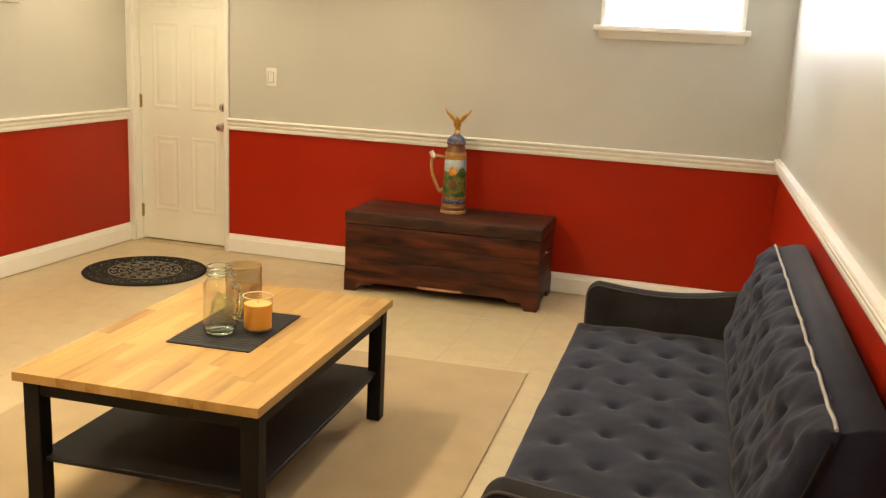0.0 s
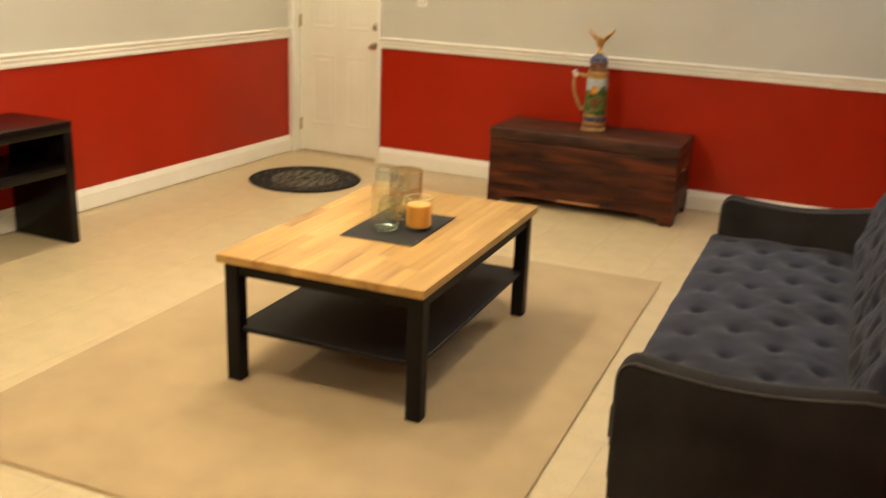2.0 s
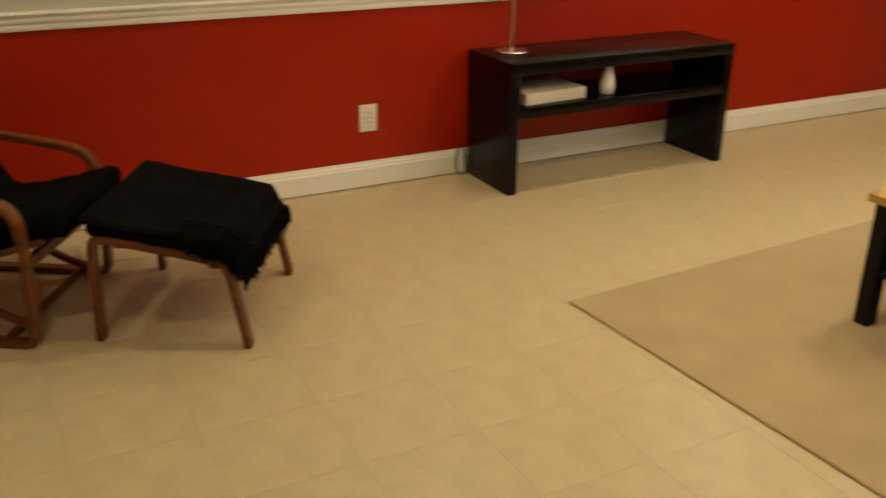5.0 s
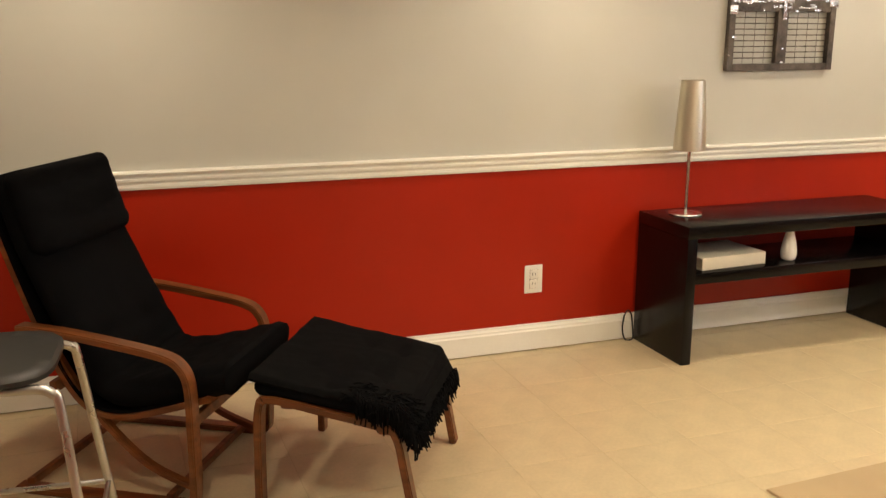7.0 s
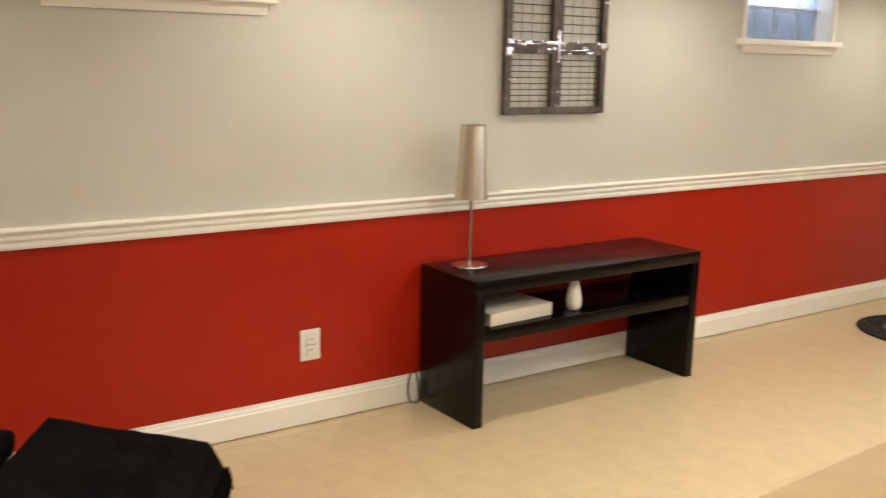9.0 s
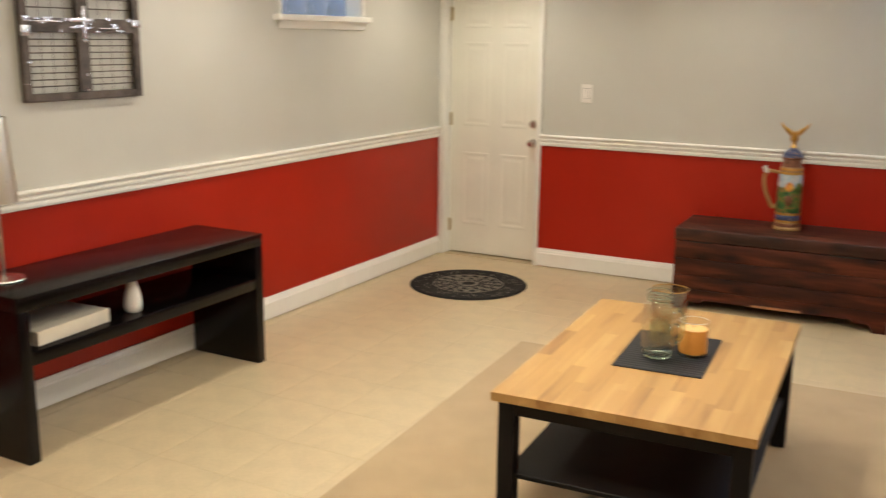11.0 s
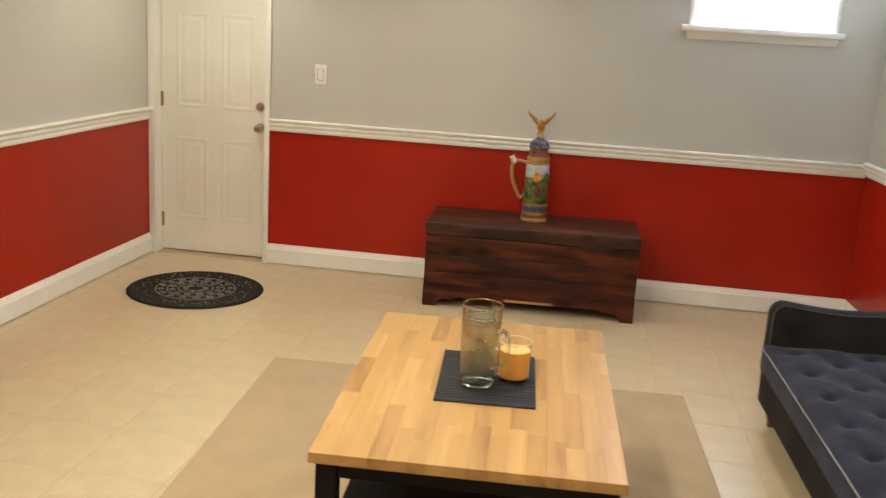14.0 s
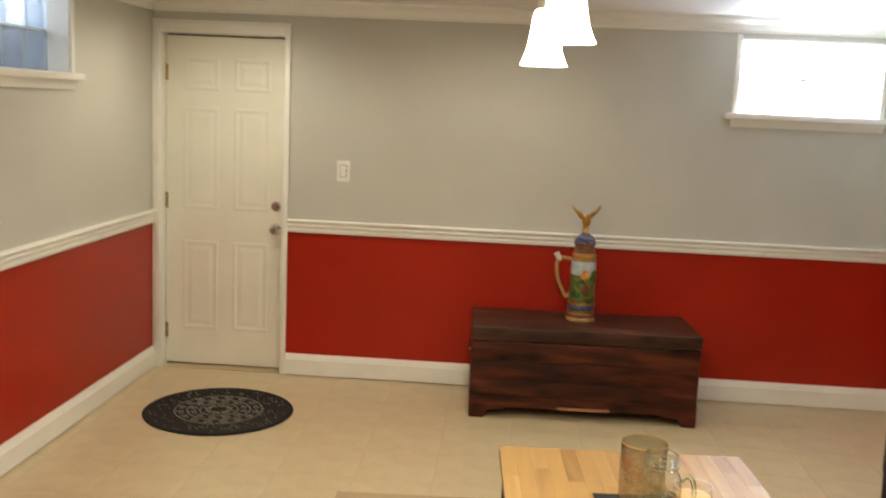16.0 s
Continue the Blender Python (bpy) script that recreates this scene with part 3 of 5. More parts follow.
def panel(x0, x1, z0, z1):
    """A raised field with its moulded frame on the door's face."""
    bm = bmesh.new()
    loops = []
    for inset, y in ((0, DY - 0.0005), (0.008, DY - 0.0032), (0.016, DY - 0.0029), (0.028, DY - 0.0004), (0.036, DY - 0.0006), (0.056, DY - 0.0036)):
        loops.append([bm.verts.new(p) for p in ((x0 + inset, y, z0 + inset), (x1 - inset, y, z0 + inset), (x1 - inset, y, z1 - inset), (x0 + inset, y, z1 - inset))])
    for a, b in zip(loops, loops[1:]):
        for i in range(4):
            bm.faces.new((a[i], a[(i + 1) % 4], b[(i + 1) % 4], b[i]))
    bm.faces.new(loops[-1])
    part("door_panel", bm, M["door"], slab)


for x0, x1 in ((DX0 + 0.105, DX0 + 0.325), (DX1 - 0.315, DX1 - 0.095)):
    for z0, z1 in ((0.235, 0.79), (0.985, 1.60), (1.70, 1.895)):
        panel(x0, x1, z0, z1)
for z in (0.22, 1.03, 1.80):
    h = bmesh.new()
    merge(h, lathe([(0, -0.05), (0.007, -0.05), (0.007, 0.05), (0, 0.05)], 12), Matrix.Translation((DX0 - 0.004, DY - 0.006, z)))
    box(DX0 - 0.002, DX0 + 0.012, DY - 0.003, DY, z - 0.045, z + 0.045, 0, 1, h)
    part("hinge", h, M["brass"], door, "brass butt hinge")
side = Matrix.Rotation(radians(90), 4, "X")
part("door_knob", lathe([(0, 0), (0.032, 0), (0.032, 0.006), (0.013, 0.010), (0.012, 0.028), (0.024, 0.038), (0.028, 0.052), (0.020, 0.064), (0, 0.067)], 28), M["chrome"], door, "round nickel door knob", 40, Matrix.Translation((DX1 - 0.052, DY, 0.885)) @ side)
part("deadbolt", lathe([(0, 0), (0.030, 0), (0.030, 0.008), (0.022, 0.016), (0, 0.017)], 28), M["chrome"], door, "nickel deadbolt rose", 40, Matrix.Translation((DX1 - 0.052, DY, 1.022)) @ side)
part("thumb_turn", box(-0.005, 0.005, -0.016, 0.016, 0.016, 0.032, 0.002), M["chrome"], door, "", None, Matrix.Translation((DX1 - 0.052, DY, 1.022)) @ side)


def window(name, u0, u1, z0, z1, m, label):
    """A small basement window of glass blocks in a deep reveal with stool and apron; local x along the wall, the room towards local -y."""
    root = structure(new(name), label, "window")
    root.matrix_basis = m
    deep = 0.11
    liner = bmesh.new()
    box(u0 - 0.001, u0 + 0.012, -0.001, WT, z0, z1, 0, 1, liner)
    box(u1 - 0.012, u1 + 0.001, -0.001, WT, z0, z1, 0, 1, liner)
    box(u0, u1, -0.001, WT, z1 - 0.012, z1 + 0.001, 0, 1, liner)
    part("window_reveal", liner, M["white"], root)
    trim = bmesh.new()
    for a, b in ((u0 - 0.022, u0 + 0.006), (u1 - 0.006, u1 + 0.022)):
        box(a, b, -0.014, -0.0008, z0, min(z1 + 0.02, CEIL - 0.088), 0.003, 2, trim)
    part("window_casing", trim, M["white"], root, smooth=40)
    part("window_sill", box(u0 - 0.058, u1 + 0.058, -0.050, WT - 0.01, z0 - 0.034, z0 + 0.001, 0.006, 3), M["white"], root, smooth=40)
    apron = bmesh.new()
    prof = [(0.0008, z0 - 0.078), (0.010, z0 - 0.078), (0.022, z0 - 0.052), (0.030, z0 - 0.0345), (0.0008, z0 - 0.0345)]
    la = [apron.verts.new((u0 - 0.030 + 0.3 * (0.03 - d), -d, z)) for d, z in prof]
    lb = [apron.verts.new((u1 + 0.030 - 0.3 * (0.03 - d), -d, z)) for d, z in prof]
    for i in range(5):
        apron.faces.new((la[i], la[(i + 1) % 5], lb[(i + 1) % 5], lb[i]))
    apron.faces.new(la), apron.faces.new(lb[::-1])
    part("window_apron", apron, M["white"], root)
    cols, rows = 4, 2
    bw, bh = (u1 - u0 - 0.024) / cols, (z1 - z0 - 0.012) / rows
    for i in range(cols):
        for k in range(rows):
            a, b = u0 + 0.012 + i * bw, z0 + k * bh
            ob = part("glass_block", box(a + 0.004, a + bw - 0.004, deep - 0.01, deep + 0.05, b + 0.004, b + bh - 0.004, 0.008, 2), M["block"], root, smooth=50)
            ob.visible_shadow = False
    joints = bmesh.new()
    for i in range(1, cols):
        box(u0 + 0.012 + i * bw - 0.002, u0 + 0.012 + i * bw + 0.002, deep + 0.004, deep + 0.036, z0, z1, 0, 1, joints)
    for k in range(1, rows):
        box(u0, u1, deep + 0.002, deep + 0.038, z0 + k * bh - 0.005, z0 + k * bh + 0.005, 0, 1, joints)
    part("mortar_joint", joints, M["white"], root)
    return root


window("window_1", *WIN_N, pose(0, 0, 0), "small glass-block window with white sill, blown-out daylight")
for n, (a, b) in enumerate(WIN_W):
    window("window_%d" % (n + 2), a, b, WZ[0] + 0.085 * n, WZ[1] + 0.01 * n, pose(0, 0, 0, 0, 0, 90), "small glass-block basement window with white sill")
# the ground outside lies just under the windows
outside = bmesh.new()
for x0, x1, y0, y1 in ((-60, -WT - 0.02, -60, 60), (XS + WT + 0.02, 60, -60, 60), (-WT - 0.02, XS + WT + 0.02, WT + 0.02, 60), (-WT - 0.02, XS + WT + 0.02, -60, YB - WT - 0.02)):
    box(x0, x1, y0, y1, 1.35, 1.55, 0, 1, outside)
structure(part("ground", outside, M["concrete"]), "pale concrete ground outside the basement windows", "ground")
# made-up wall, added so the lower row of blocks looks grey
well = structure(part("window_well", box(-0.62, -0.52, -6.4, -0.3, 1.55, 1.985, 0.01), M["well_grey"]), "low grey wall added outside to darken the lower glass blocks", "wall")

# things on the walls and ceiling


def plate(name, m, label, category, w, h, rocker):
    root = thing(name, m, label, category)
    part("cover_plate", box(-w / 2, w / 2, -0.007, 0, -h / 2, h / 2, 0.004, 2), M["plate"], root, smooth=40)
    # the gap pieces are dark sheets, painted as shade round the inserts
    if rocker:
        part("rocker", box(-0.018, 0.018, -0.011, -0.006, -0.034, 0.034, 0.002), M["plate"], root)
        part("rocker_gap", box(-0.020, 0.020, -0.0076, -0.005, -0.036, 0.036), M["slot"], root)
    else:
        part("insert_gap", box(-0.0213, 0.0213, -0.0074, -0.005, -0.0468, 0.0468), M["slot"], root)
        for z in (-0.0235, 0.0235):
            ob = part("socket", box(-0.0205, 0.0205, -0.010, -0.006, z - 0.0225, z + 0.0225, 0.003, 2), M["plate"], root, smooth=40)
            for x in (-0.007, 0.007):
                part("slot", box(x - 0.0015, x + 0.0015, -0.0105, -0.009, z - 0.003, z + 0.008), M["slot"], ob)
    return root


plate("light_switch", pose(1.155, -0.0005, 1.262), "white rocker light switch on the grey wall", "switch", 0.078, 0.125, True)
plate("power_outlet", pose(0.0005, -4.652, 0.361, 0, 0, 90), "white double power outlet on the red wall", "outlet", 0.095, 0.140, False)


def downlight(x, y):
    root = thing("recessed_light", pose(x, y, CEIL), "lit recessed ceiling downlight with white trim, two known and nine added unseen", "ceiling light", "recessed ceiling lights")
    part("trim_ring", lathe([(0.052, 0.004), (0.052, -0.002), (0.062, -0.007), (0.078, -0.004), (0.080, 0.0)], 36), M["white"], root, smooth=40)
    part("light_lens", lathe([(0, -0.001), (0.051, -0.001), (0.051, 0.003), (0, 0.003)], 28), M["lens"], root, "glowing frosted lens")
    return root


# fittings for the known pair and for the added lamps alike
for x, y in DOWNLIGHTS:
    downlight(x, y)
vent = thing("ceiling_vent", pose(1.73, -1.17, CEIL), "small round dark ceiling vent", "vent")
part("vent_ring", lathe([(0.050, -0.0005), (0.088, -0.0005), (0.085, -0.012), (0.070, -0.016), (0.050, -0.008)], 32), M["rawsteel"], vent, smooth=40)
part("vent_disc", lathe([(0, -0.004), (0.050, -0.004), (0.050, -0.0008), (0, -0.0008)], 28), M["slot"], vent)

fixture = thing("pendant_light", pose(2.245, -3.38, CEIL), "linear ceiling light with three lit white bell glass shades", "ceiling light")
part("canopy", box(-0.06, 0.06, -0.11, 0.11, -0.03, -0.0005, 0.01, 3), M["chrome"], fixture, smooth=40)
part("bar", tube([(0.023, -0.76, -0.11), (0, 0, -0.10), (-0.021, 0.76, -0.11)], 0.010, 12), M["chrome"], fixture, smooth=40)
part("stem", tube([(0, 0, -0.02), (0, 0, -0.10)], 0.012, 12), M["chrome"], fixture, smooth=40)
for x, y, z in PENDANTS:
    lx, ly, lz = x - 2.245, y + 3.38, z - CEIL
    part("socket", lathe([(0, -0.10), (0.022, -0.10), (0.026, lz + 0.175), (0.030, lz + 0.165), (0, lz + 0.165)], 20), M["chrome"], fixture, "", 40, Matrix.Translation((lx, ly, 0)))
    bell = [(0.0224, 0.168), (0.0310, 0.160), (0.0378, 0.125), (0.0430, 0.080), (0.0499, 0.042), (0.0602, 0.012), (0.0662, 0.000), (0.0636, 0.000), (0.0576, 0.012), (0.0473, 0.042), (0.0404, 0.080), (0.0353, 0.125), (0.0284, 0.157), (0.0224, 0.163)]
    sh = part("glass_shade", lathe([(1.10 * r, h) for r, h in bell], 36), M["bell"], fixture, "glowing white bell glass shade", 40, Matrix.Translation((lx, ly, lz)))

# ---- rug and coffee table ----
TURN = 3.0
rug = thing("area_rug", pose(2.511, -3.066, 0.0006, 0, 0, TURN), "flat tan woven area rug with thin brown edge", "rug")
part("rug_field", grid_sheet(26, 36, lambda u, v: ((u - 0.5) * 1.935, (v - 0.5) * 2.785, 0.008 + 0.0012 * noise.noise((u * 5, v * 7, 3))), lambda u, v: ((u - 0.5) * 1.935, (v - 0.5) * 2.785, 0.0)), M["rug"], rug)
edge = bmesh.new()
for a, b in (((-1, -1), (1, -1)), ((1, -1), (1, 1)), ((1, 1), (-1, 1)), ((-1, 1), (-1, -1))):
    tube([(a[0] * 0.97, a[1] * 1.395, 0.0042), (b[0] * 0.97, b[1] * 1.395, 0.0042)], 0.0034, 8, edge)
part("rug_binding", edge, M["rug_edge"], rug, "thin brown bound edge", 40)

RUGTOP = 0.0095
TX, TY, TZ = 0.83, 1.27, 0.517
table = thing("coffee_table", pose(2.596, -3.035, RUGTOP, 0, 0, TURN), "black coffee table with butcher-block top and lower shelf", "table")
HT = TZ - RUGTOP
top = part("tabletop", box(-TX / 2 + 0.001, TX / 2 - 0.001, -TY / 2 + 0.001, TY / 2 - 0.001, HT - 0.028, HT - 0.003), M["stave"], table, "warm acacia butcher-block top")
rnd = random.Random(4)
strips = 16
sw = TX / strips
for i in range(strips):
    y = -TY / 2
    first = rnd.uniform(0.12, 0.42)
    while y < TY / 2 - 0.001:
        y2 = min(TY / 2, y + first)
        if TY / 2 - y2 < 0.08:
            y2 = TY / 2
        part("stave", box(-TX / 2 + i * sw + 0.0001, -TX / 2 + (i + 1) * sw - 0.0001, y + 0.0001, y2 - 0.0001, HT - 0.030, HT, 0.0003), M["stave"], top)
        y, first = y2, rnd.uniform(0.22, 0.46)
LX, LY, LW = TX / 2 - 0.014, TY / 2 - 0.030, 0.058
for sx in (-1, 1):
    for sy in (-1, 1):
        part("leg", box(min(sx * LX, sx * (LX - LW)), max(sx * LX, sx * (LX - LW)), min(sy * LY, sy * (LY - LW)), max(sy * LY, sy * (LY - LW)), 0, HT - 0.031, 0.004, 2), M["blackpaint"], table)
for sx in (-1, 1):
    part("apron", box(min(sx * (LX - 0.006), sx * (LX - 0.026)), max(sx * (LX - 0.006), sx * (LX - 0.026)), -LY + LW, LY - LW, HT - 0.083, HT - 0.031, 0.002), M["blackpaint"], table)
for sy in (-1, 1):
    part("apron", box(-LX + LW, LX - LW, min(sy * (LY - 0.006), sy * (LY - 0.026)), max(sy * (LY - 0.006), sy * (LY - 0.026)), HT - 0.083, HT - 0.031, 0.002), M["blackpaint"], table)
part("lower_shelf", box(-LX + 0.02, LX - 0.02, -LY + 0.02, LY - 0.02, 0.198, 0.216, 0.003), M["blackpaint"], table, "thin black lower shelf")

placemat = thing("placemat", pose(2.610, -3.010, TZ + 0.0005, 0, 0, TURN + 1.2), "black ribbed woven placemat on the coffee table", "placemat")
part("mat_sheet", grid_sheet(60, 40, lambda u, v: ((u - 0.5) * 0.31, (v - 0.5) * 0.46, 0.0036 + 0.0018 * math.sin(v * 40 * math.pi / 2) ** 2), lambda u, v: ((u - 0.5) * 0.31, (v - 0.5) * 0.46, 0.0)), M["slate"], placemat)
MZ = TZ + 0.0060

jar = thing("glass_jar", pose(2.585, -3.085, MZ), "clear greenish glass jar mug with a glass handle", "jar")
part("jar_body", lathe([(0, 0), (0.046, 0.0), (0.054, 0.006), (0.0575, 0.022), (0.058, 0.090), (0.0575, 0.160), (0.054, 0.182), (0.046, 0.197), (0.0425, 0.203), (0.0435, 0.209), (0.0425, 0.215), (0.0435, 0.221), (0.0425, 0.227), (0.0435, 0.233), (0.0425, 0.241)], 40), M["glass"], jar, smooth=40)
part("jar_base", lathe([(0, 0.001), (0.047, 0.001), (0.051, 0.007), (0.052, 0.016), (0.038, 0.010), (0, 0.007)], 40), M["jarbase"], jar, "thick greenish base", 40)
for z_, r_ in ((0.209, 0.0440), (0.222, 0.0440), (0.240, 0.0425)):
    part("neck_thread", tube([(r_ * math.cos(a * math.pi / 20), r_ * math.sin(a * math.pi / 20), z_ + 0.003 * math.sin(a * math.pi / 40)) for a in range(41)], 0.0024, 6), M["jarbase"], jar, "", 50)
part("jar_handle", tube(curve([(0.054, -0.006, 0.172), (0.072, -0.008, 0.186), (0.088, -0.010, 0.165), (0.089, -0.010, 0.115), (0.078, -0.008, 0.075), (0.054, -0.006, 0.068)], 6), 0.0066, 10), M["jarbase"], jar, "thick curved glass handle", 50)
# made-up lumpy form, added to give the green blotch inside the jar
lump_ = bmesh.new()
bmesh.ops.create_icosphere(lump_, subdivisions=3, radius=1)
for vert in lump_.verts:
    c = vert.co.copy()
    vert.co = Vector((c.x * 0.034 + 0.004, c.y * 0.034, c.z * 0.056 + 0.088)) + c * 0.022 * noise.noise(c * 2.3)
part("green_lump", lump_, M["green_clear"], jar, "lumpy pale green form added for the blotch inside the glass")

candle = thing("candle", pose(2.692, -3.005, MZ), "orange wax candle in a clear glass mug", "candle")
part("tumbler", lathe([(0, 0), (0.049, 0.0), (0.053, 0.004), (0.053, 0.128), (0.0515, 0.130)], 40), M["thinglass"], candle, smooth=40)
part("tumbler_base", lathe([(0, 0.0008), (0.047, 0.0008), (0.051, 0.004), (0.051, 0.010), (0, 0.010)], 36), M["jarbase"], candle, "thick clear base", 40)
part("wax", lathe([(0, 0.0105), (0.044, 0.0105), (0.0498, 0.014), (0.0498, 0.095), (0.048, 0.099), (0.0, 0.097)], 36), M["wax"], candle, "orange candle wax", 40)
part("wax_top", lathe([(0, 0.0995), (0.0485, 0.0995), (0.0485, 0.1005), (0, 0.1000)], 36), M["cream"], candle)
# opaque white ring put in for the highlight on the glass rim
part("tumbler_rim", tube([(0.0522 * math.cos(a * math.pi / 20), 0.0522 * math.sin(a * math.pi / 20), 0.129) for a in range(41)], 0.0012, 6), M["ceramic"], candle, "white ring painted as the glass rim's highlight", 50)
part("tumbler_handle", tube(curve([(-0.050, -0.012, 0.100), (-0.066, -0.016, 0.108), (-0.080, -0.020, 0.090), (-0.080, -0.020, 0.055), (-0.068, -0.017, 0.036), (-0.050, -0.012, 0.038)], 6), 0.0048, 10), M["jarbase"], candle, "curved glass handle", 50)
part("wick", tube([(0, 0, 0.098), (0.001, 0, 0.112)], 0.0012, 6), M["cord"], candle)

cup = thing("candle_holder", pose(2.568, -2.888, MZ - 0.001), "tall half-silvered glass candle holder with gold rim", "candle holder")
part("cup_wall", lathe([(0, 0), (0.060, 0), (0.065, 0.005), (0.067, 0.02), (0.067, 0.203), (0.0662, 0.204)], 40), M["mercury"], cup, smooth=40)
part("cup_rim", tube([(0.0667 * math.cos(a * math.pi / 20), 0.0667 * math.sin(a * math.pi / 20), 0.204) for a in range(41)], 0.0016, 6), M["gold"], cup, "gold rim", 40)

# ---- cedar chest and beer stein ----
CX0, CX1, CY0, CY1, CZ = 1.972, 3.204, -0.562, -0.052, 0.505
chest = thing("cedar_chest", pose((CX0 + CX1) / 2, (CY0 + CY1) / 2, 0, 0, 0, 2.2), "dark red-brown cedar blanket chest with scalloped feet", "chest")
w, d = (CX1 - CX0) / 2, (CY1 - CY0) / 2
body = part("body", box(-w + 0.020, w - 0.020, -d + 0.022, d - 0.014, 0.075, 0.428), M["cedar"], chest)
zs = [0.125, 0.212, 0.318, 0.428]
for a, b in zip(zs, zs[1:]):
    part("front_board", box(-w + 0.002, w - 0.002, -d + 0.0005, -d + 0.024, a + 0.0009, b - 0.0009, 0.0022, 2), M["cedar"], body, smooth=40)
    for sx in (-1, 1):
        part("side_board", box(min(sx * (w - 0.0005), sx * (w - 0.024)), max(sx * (w - 0.0005), sx * (w - 0.024)), -d + 0.025, d - 0.014, a + 0.0009, b - 0.0009, 0.0022, 2), M["cedar"], body, smooth=40)


def skirt(length, t):
    """A base board whose lower edge is cut out between two bracket feet."""
    def low(u):
        x = min(u, 1 - u) * length
        if x < 0.085:
            return 0.0
        if x < 0.20:
            s = (x - 0.085) / 0.115
            return 0.030 + 0.034 * s + 0.010 * math.sin(s * 2 * math.pi)
        return 0.064
    bm = bmesh.new()
    n = 80
    front = [[bm.verts.new(((i / n - 0.5) * length, y, z)) for z in (low(i / n), 0.125)] for y in (0,) for i in range(n + 1)]
    back = [[bm.verts.new(((i / n - 0.5) * length, t, z)) for z in (low(i / n), 0.125)] for i in range(n + 1)]
    for i in range(n):
        bm.faces.new((front[i][0], front[i + 1][0], front[i + 1][1], front[i][1]))
        bm.faces.new((back[i][0], back[i][1], back[i + 1][1], back[i + 1][0]))
        bm.faces.new((front[i][1], front[i + 1][1], back[i + 1][1], back[i][1]))
        bm.faces.new((front[i][0], back[i][0], back[i + 1][0], front[i + 1][0]))
    for i in (0, n):
        bm.faces.new((front[i][0], front[i][1], back[i][1], back[i][0]))
    return bm


part("front_skirt", skirt(2 * w, 0.02), M["cedar"], chest, "", None, Matrix.Translation((0, -d, 0)))
for sx in (-1, 1):
    part("side_skirt", skirt(2 * d - 0.042, 0.02), M["cedar"], chest, "", None, Matrix.Translation((sx * w, 0, 0)) @ Matrix.Rotation(radians(90 * sx), 4, "Z"))
part("back_skirt", box(-w, w, d - 0.02, d, 0, 0.125), M["cedar"], chest)
part("pale_strip", box(-0.135, 0.150, -d - 0.0015, -d + 0.012, 0.060, 0.078, 0.003), M["cedar_pale"], chest, "pale wooden strip under the front edge")
part("lid", box(-w - 0.004, w + 0.004, -d - 0.004, d, 0.432, CZ, 0.008, 3), M["cedar_lid"], chest, "heavy overhanging lid with worn edge", 40)
# dark slivers on the front, painted as the shade under the lid in two places
for x0, x1 in ((-w + 0.06, -w + 0.24), (-w + 0.87, -w + 1.10)):
    sliver = bmesh.new()
    lower = [sliver.verts.new((x0 + (x1 - x0) * k / 12, -d - 0.0012, 0.4316 - 0.009 * math.sin(math.pi * k / 12) ** 0.7)) for k in range(13)]
    upper = [sliver.verts.new((x0 + (x1 - x0) * k / 12, -d - 0.0012, 0.4318)) for k in range(13)]
    for k in range(12):
        sliver.faces.new((lower[k], lower[k + 1], upper[k + 1], upper[k]))
    bmesh.ops.solidify(sliver, geom=sliver.faces[:], thickness=0.001)
    part("lid_gap", sliver, M["slot"], chest, "dark sliver painted as shade under the lid")
for sx in (-1, 1):
    h = bmesh.new()
    tube(curve([(sx * (w - 0.012), -0.055, 0.335), (sx * (w + 0.012), -0.045, 0.330), (sx * (w + 0.012), 0.045, 0.330), (sx * (w - 0.012), 0.055, 0.335)], 6), 0.005, 8, h)
    part("handle", h, M["chrome"], chest, "small metal end handle", 40)

stein = thing("beer_stein", pose(2.580, -0.260, CZ + 0.0005, 0, 0, 8), "tall painted ceramic stein with gilded eagle lid on the chest", "beer stein")
R = 0.073
bodyp = part("stein_body", lathe([(0, 0), (R + 0.008, 0), (R + 0.010, 0.012), (R + 0.004, 0.022), (R + 0.001, 0.050), (R - 0.001, 0.070), (R - 0.004, 0.20), (R - 0.008, 0.375), (R - 0.010, 0.385), (0, 0.385)], 44), M["tan"], stein, "glazed stoneware body", 40)


def ring(name, z0, z1, r0, r1, material, label="", a0=0.0, a1=360.0, n=44, bulge=0.002, oval=False):
    bm = bmesh.new()
    cols = [radians(a0 + (a1 - a0) * i / n) for i in range(n + 1)]
    rows = [[bm.verts.new(((r0 + (r1 - r0) * t + off) * math.cos(a), (r0 + (r1 - r0) * t + off) * math.sin(a), (z0 + z1) / 2 + (z1 - z0) * (t - 0.5) * (math.sqrt(max(0.02, 1 - (2 * k / n - 1) ** 2)) * (1 + 0.18 * math.sin(k * 2.3)) if oval else 1))) for k, a in enumerate(cols)] for t, off in ((0, 0), (0.1, bulge), (0.9, bulge), (1, 0))]
    for a, b in zip(rows, rows[1:]):
        for i in range(n):
            bm.faces.new((a[i], a[i + 1], b[i + 1], b[i]))
    return part(name, bm, material, bodyp, label, 40)


ring("foot_band", 0.022, 0.042, R + 0.005, R + 0.003, M["band"])
ring("gold_line", 0.050, 0.060, R + 0.0015, R + 0.0015, M["gold"])
ring("cobalt_band", 0.062, 0.092, R + 0.0005, R - 0.0005, M["cobalt"])
ring("gold_line", 0.094, 0.106, R + 0.0005, R, M["gold"])
